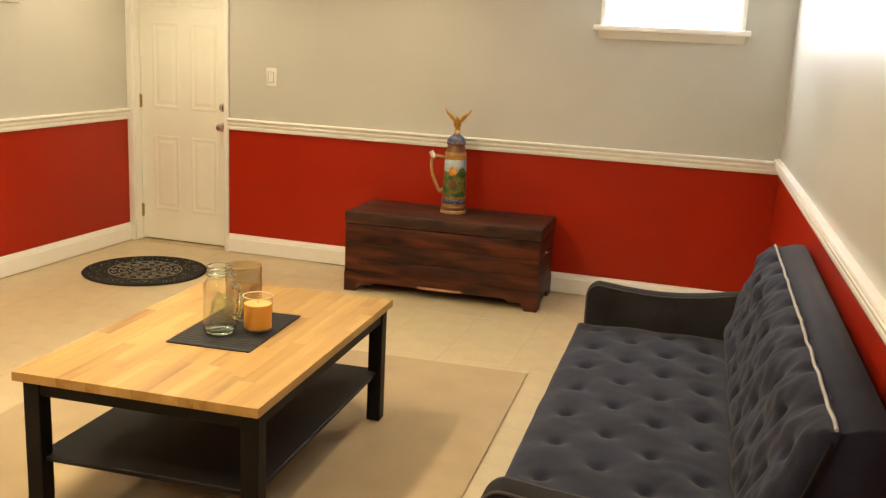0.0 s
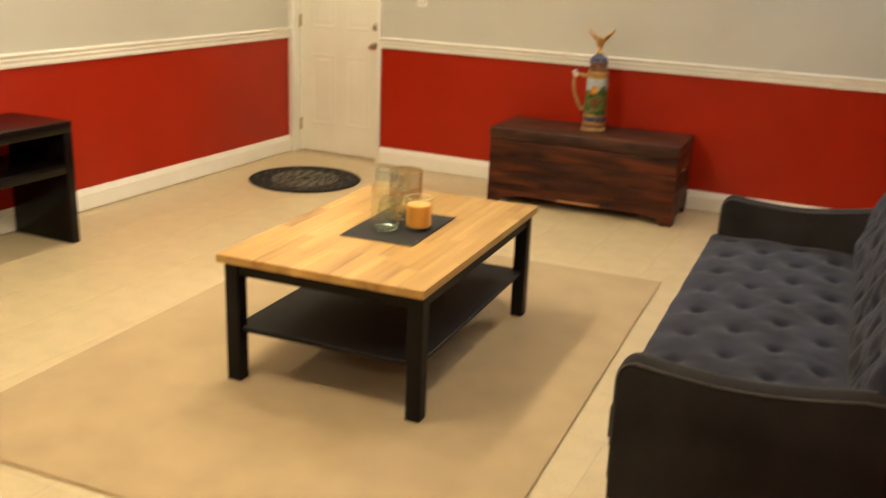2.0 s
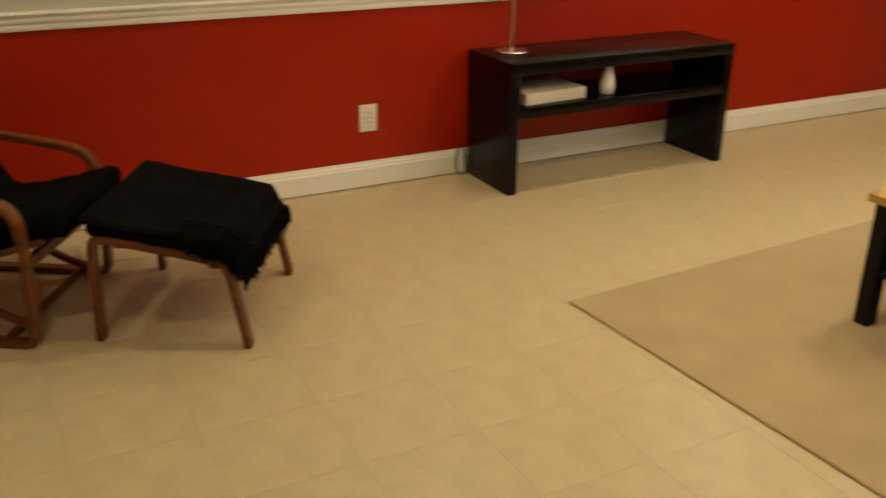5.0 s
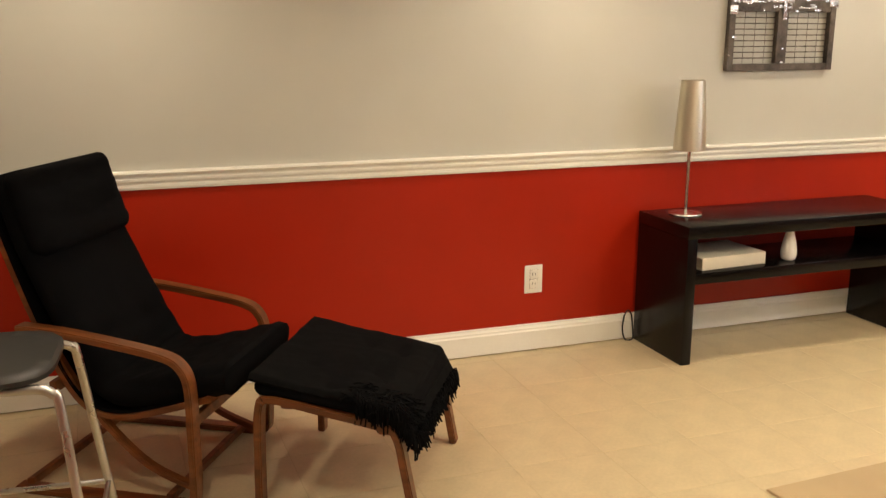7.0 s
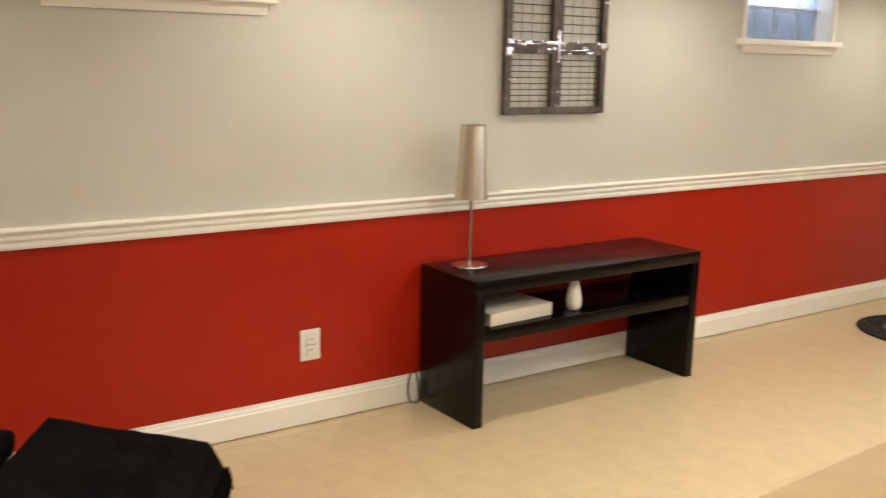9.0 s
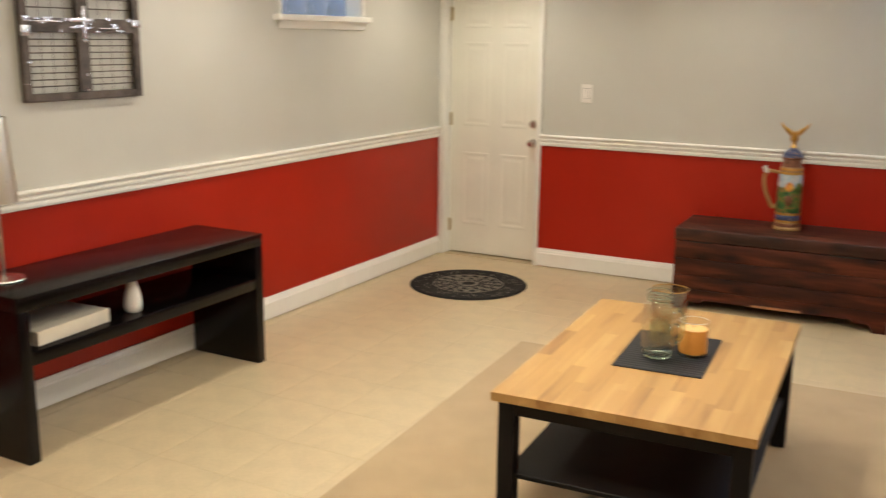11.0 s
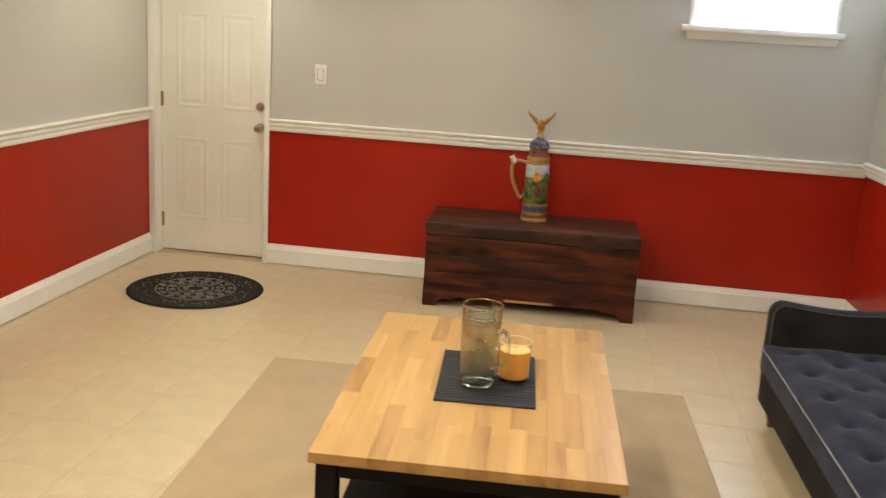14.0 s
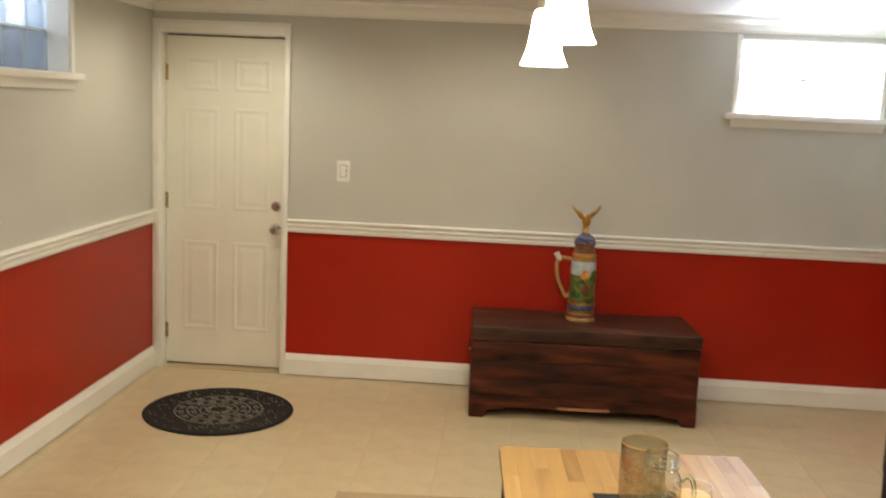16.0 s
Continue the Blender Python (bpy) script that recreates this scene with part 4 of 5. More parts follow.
ring("painted_meadow", 0.108, 0.262, R - 0.001, R - 0.0045, M["green"], "green painted landscape band")
ring("painted_sky", 0.263, 0.340, R - 0.0045, R - 0.0065, M["skyblue"], "pale blue painted sky band")
ring("gold_line", 0.342, 0.354, R - 0.006, R - 0.0065, M["gold"])
ring("gold_line", 0.366, 0.378, R - 0.007, R - 0.0075, M["gold"])
ring("painted_tree", 0.235, 0.300, R - 0.003, R - 0.005, M["orange"], "orange painted autumn tree", -112, -72, 16, 0.003, True)
ring("painted_tree", 0.215, 0.295, R - 0.002, R - 0.004, M["green"], "dark green painted tree", -66, -18, 16, 0.003, True)
ring("painted_house", 0.150, 0.222, R - 0.001, R - 0.003, M["band"], "rust painted shape", -112, -70, 12, 0.003, True)
part("lid_collar", lathe([(0, 0.385), (R - 0.013, 0.385), (R - 0.019, 0.428), (R - 0.012, 0.434), (R - 0.012, 0.442), (0, 0.442)], 40), M["band"], stein, "reddish brown collar", 40)
part("lid_dome", lathe([(R - 0.013, 0.442), (R - 0.016, 0.460), (R - 0.028, 0.478), (0.024, 0.490), (0.020, 0.500), (0, 0.500)], 40), M["cobalt"], stein, "cobalt blue domed lid", 40)
part("handle", tube(curve([(-R + 0.006, 0, 0.345), (-R - 0.055, 0, 0.352), (-R - 0.080, 0, 0.315), (-R - 0.070, 0, 0.235), (-R - 0.040, 0, 0.165), (-R - 0.018, 0, 0.130), (-R + 0.004, 0, 0.150)], 8), 0.0105, 12), M["tan"], stein, "tan curved handle", 50)
part("thumb_lift", lathe([(0, -0.020), (0.012, -0.018), (0.018, 0.0), (0.014, 0.018), (0.020, 0.026), (0, 0.030)], 16), M["ceramic"], stein, "white moulded thumb rest", 50, pose(-R - 0.072, 0, 0.355, 0, -30, 0))
eagle = bmesh.new()
merge(eagle, lathe([(0, 0), (0.020, 0.0), (0.016, 0.014), (0.010, 0.022), (0.014, 0.034), (0, 0.04)], 16), Matrix.Translation((0, 0, 0.498)))
merge(eagle, lathe([(0, -0.036), (0.015, -0.028), (0.025, -0.006), (0.022, 0.014), (0.012, 0.030), (0.010, 0.038), (0.006, 0.046), (0, 0.048)], 16), pose(0, 0, 0.560, 28, 0, 0))
merge(eagle, lathe([(0.004, 0), (0.003, 0.008), (0, 0.014)], 8), pose(0.0, -0.026, 0.602, 110, 0, 0))
for s in (-1, 1):
    for k in range(6):
        t = k / 5
        root_ = Vector((s * (0.008 + 0.004 * k), 0.006, 0.572 + 0.006 * k))
        tip = Vector((s * (0.030 + 0.052 * t), 0.020 + 0.01 * (1 - t), 0.596 + 0.055 * t))
        mid = (root_ + tip) / 2 + Vector((s * 0.010, 0.004, -0.004))
        tube(curve([root_, mid, tip], 4), [0.0088, 0.0086, 0.0084, 0.0080, 0.0076, 0.0066, 0.0054, 0.004, 0.0015], 6, eagle)
for k in range(3):
    tube([(0.006 * (k - 1), 0.016, 0.535), (0.012 * (k - 1), 0.036, 0.508)], [0.007, 0.003], 6, eagle)
part("eagle_finial", eagle, M["gold"], stein, "gilded spread-wing eagle finial", 50)

# ---- round mat by the door ----
dmat = thing("door_mat", pose(0.650, -0.765, 0.0006), "round black rubber mat with scroll relief and painted bronze highlights", "mat")
part("mat_disc", lathe([(0, 0.0), (0.392, 0.0), (0.395, 0.004), (0.390, 0.009), (0.372, 0.011), (0.366, 0.008), (0, 0.008)], 64), M["mat"], dmat, smooth=40)
# the relief's pale bronze colour carries the highlights on the raised rubber
relief = bmesh.new()
rr = random.Random(8)
for r in (0.10, 0.165, 0.23):
    tube([(r * math.cos(a * math.pi / 24), r * math.sin(a * math.pi / 24), 0.008) for a in range(49)], 0.0035, 5, relief)
for n, r, size in ((8, 0.06, 0.03), (12, 0.135, 0.032), (16, 0.20, 0.032)):
    for k in range(n):
        a = 2 * math.pi * k / n
        tube([((r + size * (0.25 + 0.75 * s / 10) * math.cos(s * 0.62) * 0.7) * math.cos(a) - size * (1 - s / 12) * math.sin(s * 0.62) * math.sin(a), (r + size * (0.25 + 0.75 * s / 10) * math.cos(s * 0.62) * 0.7) * math.sin(a) + size * (1 - s / 12) * math.sin(s * 0.62) * math.cos(a), 0.0085) for s in range(11)], 0.0034, 5, relief)
part("scroll_relief", relief, M["matline"], dmat, "scrollwork with highlights painted bronze", 50)
dots = bmesh.new()
for k in range(150):
    a, r = rr.uniform(0, 2 * math.pi), rr.uniform(0.25, 0.36)
    merge(dots, lathe([(0.0042, -0.001), (0.003, 0.003), (0, 0.004)], 6), Matrix.Translation((r * math.cos(a), r * math.sin(a), 0.008)))
tagged(part("stud_relief", dots, M["matline"], dmat), kind="stuff")

# ---- sofa ----
SL = 2.15
sofa = thing("sofa", pose(3.785, -3.950, 0, 0, 0, 2.4), "blue-grey velvet button-tufted sofa with pale piping", "sofa")
ARM, SEATZ, ARMZ = 0.085, 0.405, 0.565


def tufted(p, rows):
    """Depth of the dimples under the buttons at p = (along, across) in metres."""
    best = 0.0
    for q in rows:
        r2 = (p[0] - q[0]) ** 2 + (p[1] - q[1]) ** 2
        if r2 < 0.04:
            best += 0.85 * math.exp(-r2 / 0.0006) + 0.40 * math.exp(-r2 / 0.0045)
    return best


inner = SL - 2 * ARM - 0.006
depth = 0.635
pitch = inner / 8
seat_buttons = [((i + (0.5 if k % 2 == 0 else 1.0)) * pitch, 0.105 + 0.145 * k) for k in range(4) for i in range(8 if k % 2 == 0 else 7)]


def seat_top(u, v):
    a, c = u * inner, v * depth
    e = min(a, inner - a, c, depth - c)
    crown_ = 0.030 * min(1, e / 0.10) ** 0.6 if e > 0 else 0
    z = SEATZ - 0.030 + crown_ - 0.025 * tufted((a, c), seat_buttons) + 0.007 * noise.noise((a * 6, c * 9, 1)) + 0.003 * noise.noise((a * 18, c * 26, 8)) * min(1, e / 0.05)
    sag = 0.003 * math.sin(a * 2 * math.pi / pitch) * math.sin(c * math.pi / 0.145)
    return (c - 0.022, ARM + 0.003 + a, z + sag * min(1, e / 0.08))


seat = part("seat_cushion", grid_sheet(150, 56, lambda u, v: seat_top(u, v), lambda u, v: (v * depth - 0.022, ARM + 0.003 + u * inner, 0.275)), M["velvet"], sofa, "button-tufted blue-grey velvet seat", 60)
button = lathe([(0, 0.006), (0.006, 0.005), (0.011, 0.001), (0.009, -0.003), (0, -0.003)], 12)
bdata = None
for a, c in seat_buttons:
    z = seat_top(a / inner, c / depth)[2] + 0.002
    if bdata is None:
        bdata = part("button", button, M["velvet_dark"], seat, "", 50, Matrix.Translation((c - 0.022, ARM + 0.003 + a, z))).data
    else:
        again("button", bdata, seat, Matrix.Translation((c - 0.022, ARM + 0.003 + a, z)))
part("seat_piping", tube([(-0.020, ARM + 0.006 + inner * k / 40, SEATZ - 0.041 + 0.004 * noise.noise((k * 0.4, 2, 2))) for k in range(41)], 0.0040, 8), M["piping"], sofa, "pale grey piping", 50)
part("front_panel", box(-0.016, 0.060, ARM + 0.002, SL - ARM - 0.002, 0.130, SEATZ - 0.034, 0.014, 3), M["velvet_dark"], sofa, "dark front panel", 40)
part("seat_base", box(0.058, 0.70, ARM, SL - ARM, 0.150, 0.276), M["velvet_dark"], sofa)


def arm(y0, y1, sign):
    """A padded arm: level, sweeping up to a rounded front corner, straight down to the feet."""
    bm = bmesh.new()
    n = 30
    prof = []
    for k in range(9):
        a = math.pi / 2 * k / 8
        prof.append((0.050 - 0.050 * math.sin(math.pi / 2 - a), ARMZ - 0.06 + 0.055 * math.sin(a)))
    for k in range(1, n + 1):
        t = k / n
        prof.append((0.050 + 0.66 * t, ARMZ - 0.005 - 0.028 * math.sin(min(1.0, t * 1.15) * math.pi) ** 1.0 + 0.020 * t))
    pts = [(0.004, 0.125), (0.0, 0.30), *prof, (0.71, 0.125)]
    ls = []
    for y, inset in ((y0, 0.012), (y0 + 0.010, 0.003), (y0 + 0.022, 0.0), (y1 - 0.022, 0.0), (y1 - 0.010, 0.003), (y1, 0.012)):
        ls.append([bm.verts.new((x + (inset if x < 0.35 else -inset), y, max(0.125, z - inset * 1.2) if z > 0.2 else z)) for x, z in pts])
    m = len(pts)
    for a, b in zip(ls, ls[1:]):
        for i in range(m):
            bm.faces.new((a[i], a[(i + 1) % m], b[(i + 1) % m], b[i]))
    bm.faces.new(ls[0]), bm.faces.new(ls[-1][::-1])
    ob = part("arm", bm, M["velvet_dark"], sofa, "padded charcoal arm", 50)
    for y in (y0 + 0.004, y1 - 0.004):
        part("arm_piping", tube([(x + 0.004, y, z - 0.004) for x, z in pts[1:-1]], 0.0040, 7), M["arm_piping"], ob, "", 50)


arm(0.0, ARM, -1)
arm(SL - ARM, SL, 1)
bl = SL - 0.10
rows_b = [((i + (0.5 if k % 2 == 0 else 1.0)) * bl / 9, 0.10 + 0.115 * k) for k in range(4) for i in range(9 if k % 2 == 0 else 8)]
BH, LEAN = 0.446, 17.6


def back_face(u, v):
    a, c = u * bl, v * BH
    e = min(a, bl - a, c, BH - c)
    pad = 0.055 * min(1, max(e, 0) / 0.09) ** 0.55
    o = pad - 0.040 * tufted((a, c), rows_b) + 0.005 * math.sin(a * 2 * math.pi / (bl / 9)) * math.sin(c * math.pi / 0.115) * min(1, max(e, 0) / 0.08) + 0.012 * noise.noise((a * 6, c * 5, 5)) + 0.009 * noise.noise((a * 24 + c * 6, c * 11, 9)) * min(1, max(e, 0) / 0.05) + 0.004 * noise.noise((a * 50, c * 22, 2))
    ca, sa = math.cos(radians(LEAN)), math.sin(radians(LEAN))
    return (0.620 + c * sa - o * ca, 0.05 + a, 0.375 + c * ca + o * sa)


def back_rear(u, v):
    a, c = u * bl, v * BH
    ca, sa = math.cos(radians(LEAN)), math.sin(radians(LEAN))
    return (0.620 + c * sa + 0.02, 0.05 + a, 0.375 + c * ca)


back = part("backrest", grid_sheet(150, 48, back_face, back_rear), M["velvet"], sofa, "button-tufted blue-grey velvet backrest", 60)
for a, c in rows_b:
    p = Vector(back_face(a / bl, c / BH))
    again("button", bdata, back, Matrix.Translation(p) @ Matrix.Rotation(radians(LEAN - 90), 4, "Y"))
line = []
for k in range(41):
    line.append(Vector(back_rear(k / 40, 1.0)) + Vector((-0.012, 0, 0.006 + 0.010 * noise.noise((k * 0.5, 7, 1)))))
for k in range(1, 21):
    line.append(Vector(back_rear(1.0, 1 - k / 20)) + Vector((-0.012, 0.003, 0.0)))
near = [Vector(back_rear(0.0, k / 20)) + Vector((-0.012, -0.003, 0.0)) for k in range(20)]
part("back_piping", tube(line, 0.0048, 8), M["piping"], back, "pale grey piping along the top edge", 50)
part("end_seam", tube(near, 0.0040, 8), M["velvet_dark"], back, "dark end seam", 50)
ca, sa = math.cos(radians(LEAN)), math.sin(radians(LEAN))
wedge = [(0.642, 0.360), (0.642 + BH * sa, 0.372 + BH * ca), (0.700 + BH * sa, 0.392 + BH * ca), (0.745 + BH * sa, 0.392 + BH * ca), (0.893, 0.792), (0.912, 0.752), (0.917, 0.700), (0.915, 0.200), (0.660, 0.200)]
shell = bmesh.new()
ends = []
for y in (0.054, 0.060, 0.05 + bl - 0.010, 0.05 + bl - 0.004):
    shrink = 0.006 if y in (0.054, 0.05 + bl - 0.004) else 0.0
    ends.append([shell.verts.new((x - shrink, y, z - shrink)) for x, z in wedge])
for a, b in zip(ends, ends[1:]):
    for i in range(len(wedge)):
        shell.faces.new((a[i], a[(i + 1) % len(wedge)], b[(i + 1) % len(wedge)], b[i]))
shell.faces.new(ends[0]), shell.faces.new(ends[-1][::-1])
part("back_shell", shell, M["velvet"], sofa, "plain velvet rear of the backrest", 60)
leg_profile = [(0, 0), (0.014, 0), (0.018, 0.008), (0.016, 0.022), (0.019, 0.030), (0.027, 0.075), (0.031, 0.095), (0.026, 0.104), (0.032, 0.112), (0.034, 0.128), (0, 0.128)]
for x in (0.065, 0.64):
    for y in (0.055, SL - 0.055):
        part("leg", lathe(leg_profile, 24), M["darkleg"], sofa, "turned dark wooden leg", 40, Matrix.Translation((x, y, 0)))

# ---- console table, lamp, book, vase ----
KX, KY0, KY1, KZ, KT = 0.455, -4.090, -2.668, 0.668, 0.055
console = thing("console_table", pose(0.022, KY0, 0), "black-brown console table with open shelf on the tiles", "console table")
kd, kl = KX - 0.022, KY1 - KY0
part("tabletop", box(0, kd, 0, kl, KZ - 0.060, KZ, 0.003, 2), M["blackwood"], console, smooth=40)
for y in (0, kl - KT):
    part("side_panel", box(0.001, kd - 0.001, y + 0.001, y + KT - 0.001, 0, KZ - 0.061, 0.003, 2), M["blackwood"], console, smooth=40)
SHZ = 0.445
part("shelf", box(0.004, kd - 0.004, KT, kl - KT, SHZ - 0.055, SHZ, 0.003, 2), M["blackwood"], console, smooth=40)

tlamp = thing("table_lamp", pose(0.175, -3.925, KZ + 0.0005), "slim brushed-steel table lamp, unlit, on the console", "table lamp")
part("lamp_base", lathe([(0, 0), (0.080, 0), (0.082, 0.004), (0.080, 0.010), (0.030, 0.014), (0.012, 0.020), (0, 0.020)], 40), M["chrome"], tlamp, "round steel foot", 40)
part("lamp_pole", lathe([(0, 0.015), (0.0085, 0.015), (0.0085, 0.42), (0, 0.42)], 16), M["chrome"], tlamp, smooth=40)
part("lamp_shade", lathe([(0.078, 0.315), (0.057, 0.645), (0.0555, 0.645), (0.0765, 0.315)], 44), M["shade"], tlamp, "tapered brushed-steel shade", 40)
ringb = bmesh.new()
for a in range(3):
    tube([(0, 0, 0.40), (0.075 * math.cos(a * 2.094), 0.075 * math.sin(a * 2.094), 0.40)], 0.002, 6, ringb)
part("shade_spider", ringb, M["chrome"], tlamp)

book = thing("book", pose(0.265, -3.800, SHZ + 0.0005, 0, 0, 4), "thick cream-coloured book lying on the shelf", "book")
part("cover", box(-0.14, 0.14, -0.190, 0.190, 0.052, 0.058, 0.001), M["cover"], book)
part("cover", box(-0.14, 0.14, -0.190, 0.190, 0.0, 0.006, 0.001), M["cover"], book)
part("pages", box(-0.134, 0.134, -0.184, 0.184, 0.006, 0.052), M["paper"], book, "cream page block")
part("spine", box(0.1345, 0.1405, -0.190, 0.190, 0.0005, 0.0575, 0.002), M["cover"], book)

vase = thing("vase", pose(0.365, -3.445, SHZ + 0.0005), "small white ceramic teardrop vase on the shelf", "vase")
part("vase_body", lathe([(0, 0), (0.026, 0), (0.035, 0.008), (0.039, 0.030), (0.038, 0.058), (0.031, 0.095), (0.023, 0.125), (0.018, 0.145), (0.015, 0.145), (0.019, 0.125), (0.026, 0.095), (0.0, 0.05)], 36), M["ceramic"], vase, smooth=40)

cord = part("extension_lead", tube(curve([(0.030, -4.150, 0.130), (0.026, -4.130, 0.155), (0.026, -4.108, 0.135), (0.030, -4.100, 0.080), (0.040, -4.10, 0.020), (0.048, -4.115, 0.0045), (0.032, -4.140, 0.0045), (0.028, -4.156, 0.060), (0.030, -4.150, 0.130)], 10), 0.0036, 7), M["cord"], smooth=50)
tagged(cord, "black rubber lead looped on the floor beside the console", "cable")

# ---- welded steel wall piece ----
art = thing("wall_art", pose(0.0, -3.320, 1.345, 0, 0, 90), "raw steel four-pane grid frame hung on the grey wall", "wall art")
AW, AH = 0.322, 0.635
for x0, x1 in ((-AW, -AW + 0.035), (AW - 0.035, AW)):
    part("stile", box(x0, x1, -0.036, -0.006, 0, AH, 0.002), M["rawsteel"], art)
part("stile", box(-0.034, 0.030, -0.034, -0.006, 0.036, AH - 0.036, 0.002), M["rawsteel"], art)
for z0, z1 in ((0, 0.034), (AH - 0.034, AH)):
    part("cross_bar", box(-AW + 0.036, AW - 0.036, -0.035, -0.007, z0, z1, 0.002), M["rawsteel"], art)
for x0, x1 in ((-AW + 0.036, -0.035), (0.031, AW - 0.036)):
    part("cross_bar", box(x0, x1, -0.035, -0.007, AH / 2 - 0.030, AH / 2 + 0.030, 0.002), M["rawsteel"], art)
for (x0, x1), (z0, z1) in [(xs, zz) for xs in ((-AW + 0.035, -0.034), (0.030, AW - 0.035)) for zz in ((0.034, AH / 2 - 0.03), (AH / 2 + 0.03, AH - 0.034))]:
    left = x0 < 0
    wires = bmesh.new()
    nh, nv = (9, 4) if z0 < 0.1 else (6, 4)
    for k in range(1, nh):
        z = z0 + (z1 - z0) * k / nh
        tube([(x0 - 0.004, -0.018, z), (x1 + 0.004, -0.018, z)], 0.0030, 6, wires)
    for k in range(1, nv):
        x = x0 + (x1 - x0) * k / nv
        tube([(x, -0.022, z0 - 0.004), (x, -0.022, z1 + 0.004)], 0.0012, 6, wires)
    part("wire_mesh", wires, M["rawsteel"], art)
# welds at the crossing; the outer plates are highlight streaks put in as bright metal
for x0, x1, z0, z1 in ((-0.012, 0.010, AH / 2 - 0.055, AH / 2 + 0.085), (-0.085, 0.050, AH / 2 + 0.014, AH / 2 + 0.032), (-0.26, -0.12, AH / 2 + 0.012, AH / 2 + 0.020), (0.08, 0.19, AH / 2 - 0.014, AH / 2 - 0.007), (-AW - 0.004, -AW + 0.040, AH / 2 - 0.045, AH / 2 + 0.0), (AW - 0.050, AW + 0.006, AH / 2 - 0.004, AH / 2 + 0.030)):
    part("weld_plate", box(x0, x1, -0.043, -0.0355, z0, z1, 0.003, 2), M["weld"], art, "bright plate for ground welds and painted highlight streaks", 40)
chip = random.Random(21)
for k in range(34):
    x, z = (chip.uniform(-AW, AW), AH / 2 + chip.uniform(-0.028, 0.030)) if k < 22 else (chip.choice((-AW + 0.018, 0.0, AW - 0.018)) + chip.uniform(-0.016, 0.016), chip.uniform(0.02, AH - 0.02))
    if k < 22 and abs(x) < 0.03:
        z += chip.uniform(-0.05, 0.08)
    a, c = chip.uniform(0.004, 0.022), chip.uniform(0.003, 0.008)
    part("bare_patch", box(x - a, x + a, -0.0372, -0.033, z - c, z + c, 0.001), M["weld"], art)
for x in (-0.2, 0.2):
    part("hanger", box(x - 0.01, x + 0.01, -0.008, -0.0005, AH - 0.03, AH - 0.005), M["rawsteel"], art)

# ---- bentwood armchair, footstool and throw ----
FACE = math.degrees(math.atan2(-0.53, 0.85))   # local +y points where the chair faces
chair = thing("armchair", pose(0.825, -6.210, 0, 0, 0, FACE), "brown bentwood armchair with black cushion and headrest", "armchair")
CW = 0.338
for s in (-1, 1):
    x0, x1 = (CW - 0.055, CW) if s > 0 else (-CW, -CW + 0.055)
    part("arm_frame", ribbon([(-0.60, 0.590), (-0.44, 0.580), (-0.25, 0.556), (-0.085, 0.528), (-0.024, 0.492), (0.0, 0.42), (0.002, 0.25), (0.0, 0.06), (-0.020, 0.016), (-0.09, 0.012), (-0.36, 0.012), (-0.66, 0.012)], x0, x1, 0.024), M["bentwood"], chair, "bent brown veneer arm and runner", 50)
    xi0, xi1 = (x0 - 0.058, x0 - 0.006) if s > 0 else (x1 + 0.006, x1 + 0.058)
    part("back_frame", ribbon([(-0.715, 1.06), (-0.66, 0.85), (-0.56, 0.58), (-0.475, 0.40), (-0.39, 0.305), (-0.27, 0.287), (-0.12, 0.325), (0.05, 0.380)], xi0, xi1, 0.026), M["bentwood"], chair, "bent brown veneer back rail", 50)
    part("support_strut", ribbon([(-0.56, 0.57), (-0.42, 0.34), (-0.22, 0.13), (-0.02, 0.04)], xi0 + 0.01, xi1 - 0.01, 0.022), M["bentwood"], chair, "", 50)
for y, z in ((-0.010, 0.30), (-0.50, 0.385), (-0.62, 0.026), (-0.10, 0.026)):
    part("cross_rail", box(-CW + 0.03, CW - 0.03, y - 0.012, y + 0.012, z - 0.02 if z > 0.1 else z - 0.012, z + 0.02 if z > 0.1 else z + 0.016, 0.004, 2), M["bentwood"], chair)


part("seat_sling", ribbon([(-0.70, 1.04), (-0.648, 0.85), (-0.548, 0.58), (-0.463, 0.40), (-0.38, 0.318), (-0.27, 0.302), (-0.12, 0.340), (0.04, 0.392)], -CW + 0.062, CW - 0.062, 0.012), M["blackcloth"], chair, "black webbing sling", 50)


def pad(path, half, thick, name, parent, material, label):
    """A long cushion that follows (y, z) points, puffed between its edges."""
    pts = curve([(0, *p) for p in path], 10)
    nrm = []
    for i, p in enumerate(pts):
        way = (pts[min(i + 1, len(pts) - 1)] - pts[max(i - 1, 0)]).normalized()
        nrm.append(Vector((0, -way.z, way.y)))
    n = len(pts) - 1
    gap_ = sum((b - a).length for a, b in zip(pts, pts[1:])) / n

    def side_(sgn):
        def f(u, v):
            i = round(v * n)
            e = min(1, min(u, 1 - u) / 0.10, (min(v, 1 - v) + 0.004) / 0.05)
            puff = thick / 2 * (0.25 + 0.75 * max(0, e) ** 0.5) + 0.004 * noise.noise((u * 4, v * 9, 4 + sgn))
            along = min(v, 1 - v) * n * gap_
            tuck = 1 - 0.13 * max(0, 1 - along / 0.05) ** 2
            puff += 0.003 * math.sin(v * n * gap_ * 2 * math.pi / 0.11) * max(0, e) + 0.004 * noise.noise((u * 13, v * 26, 2 + sgn)) * max(0, e)
            return pts[i] + nrm[i] * puff * sgn + Vector(((u - 0.5) * 2 * half * tuck, 0, 0))
        return f
    return part(name, grid_sheet(24, n, side_(1), side_(-1)), material, parent, label, 60)


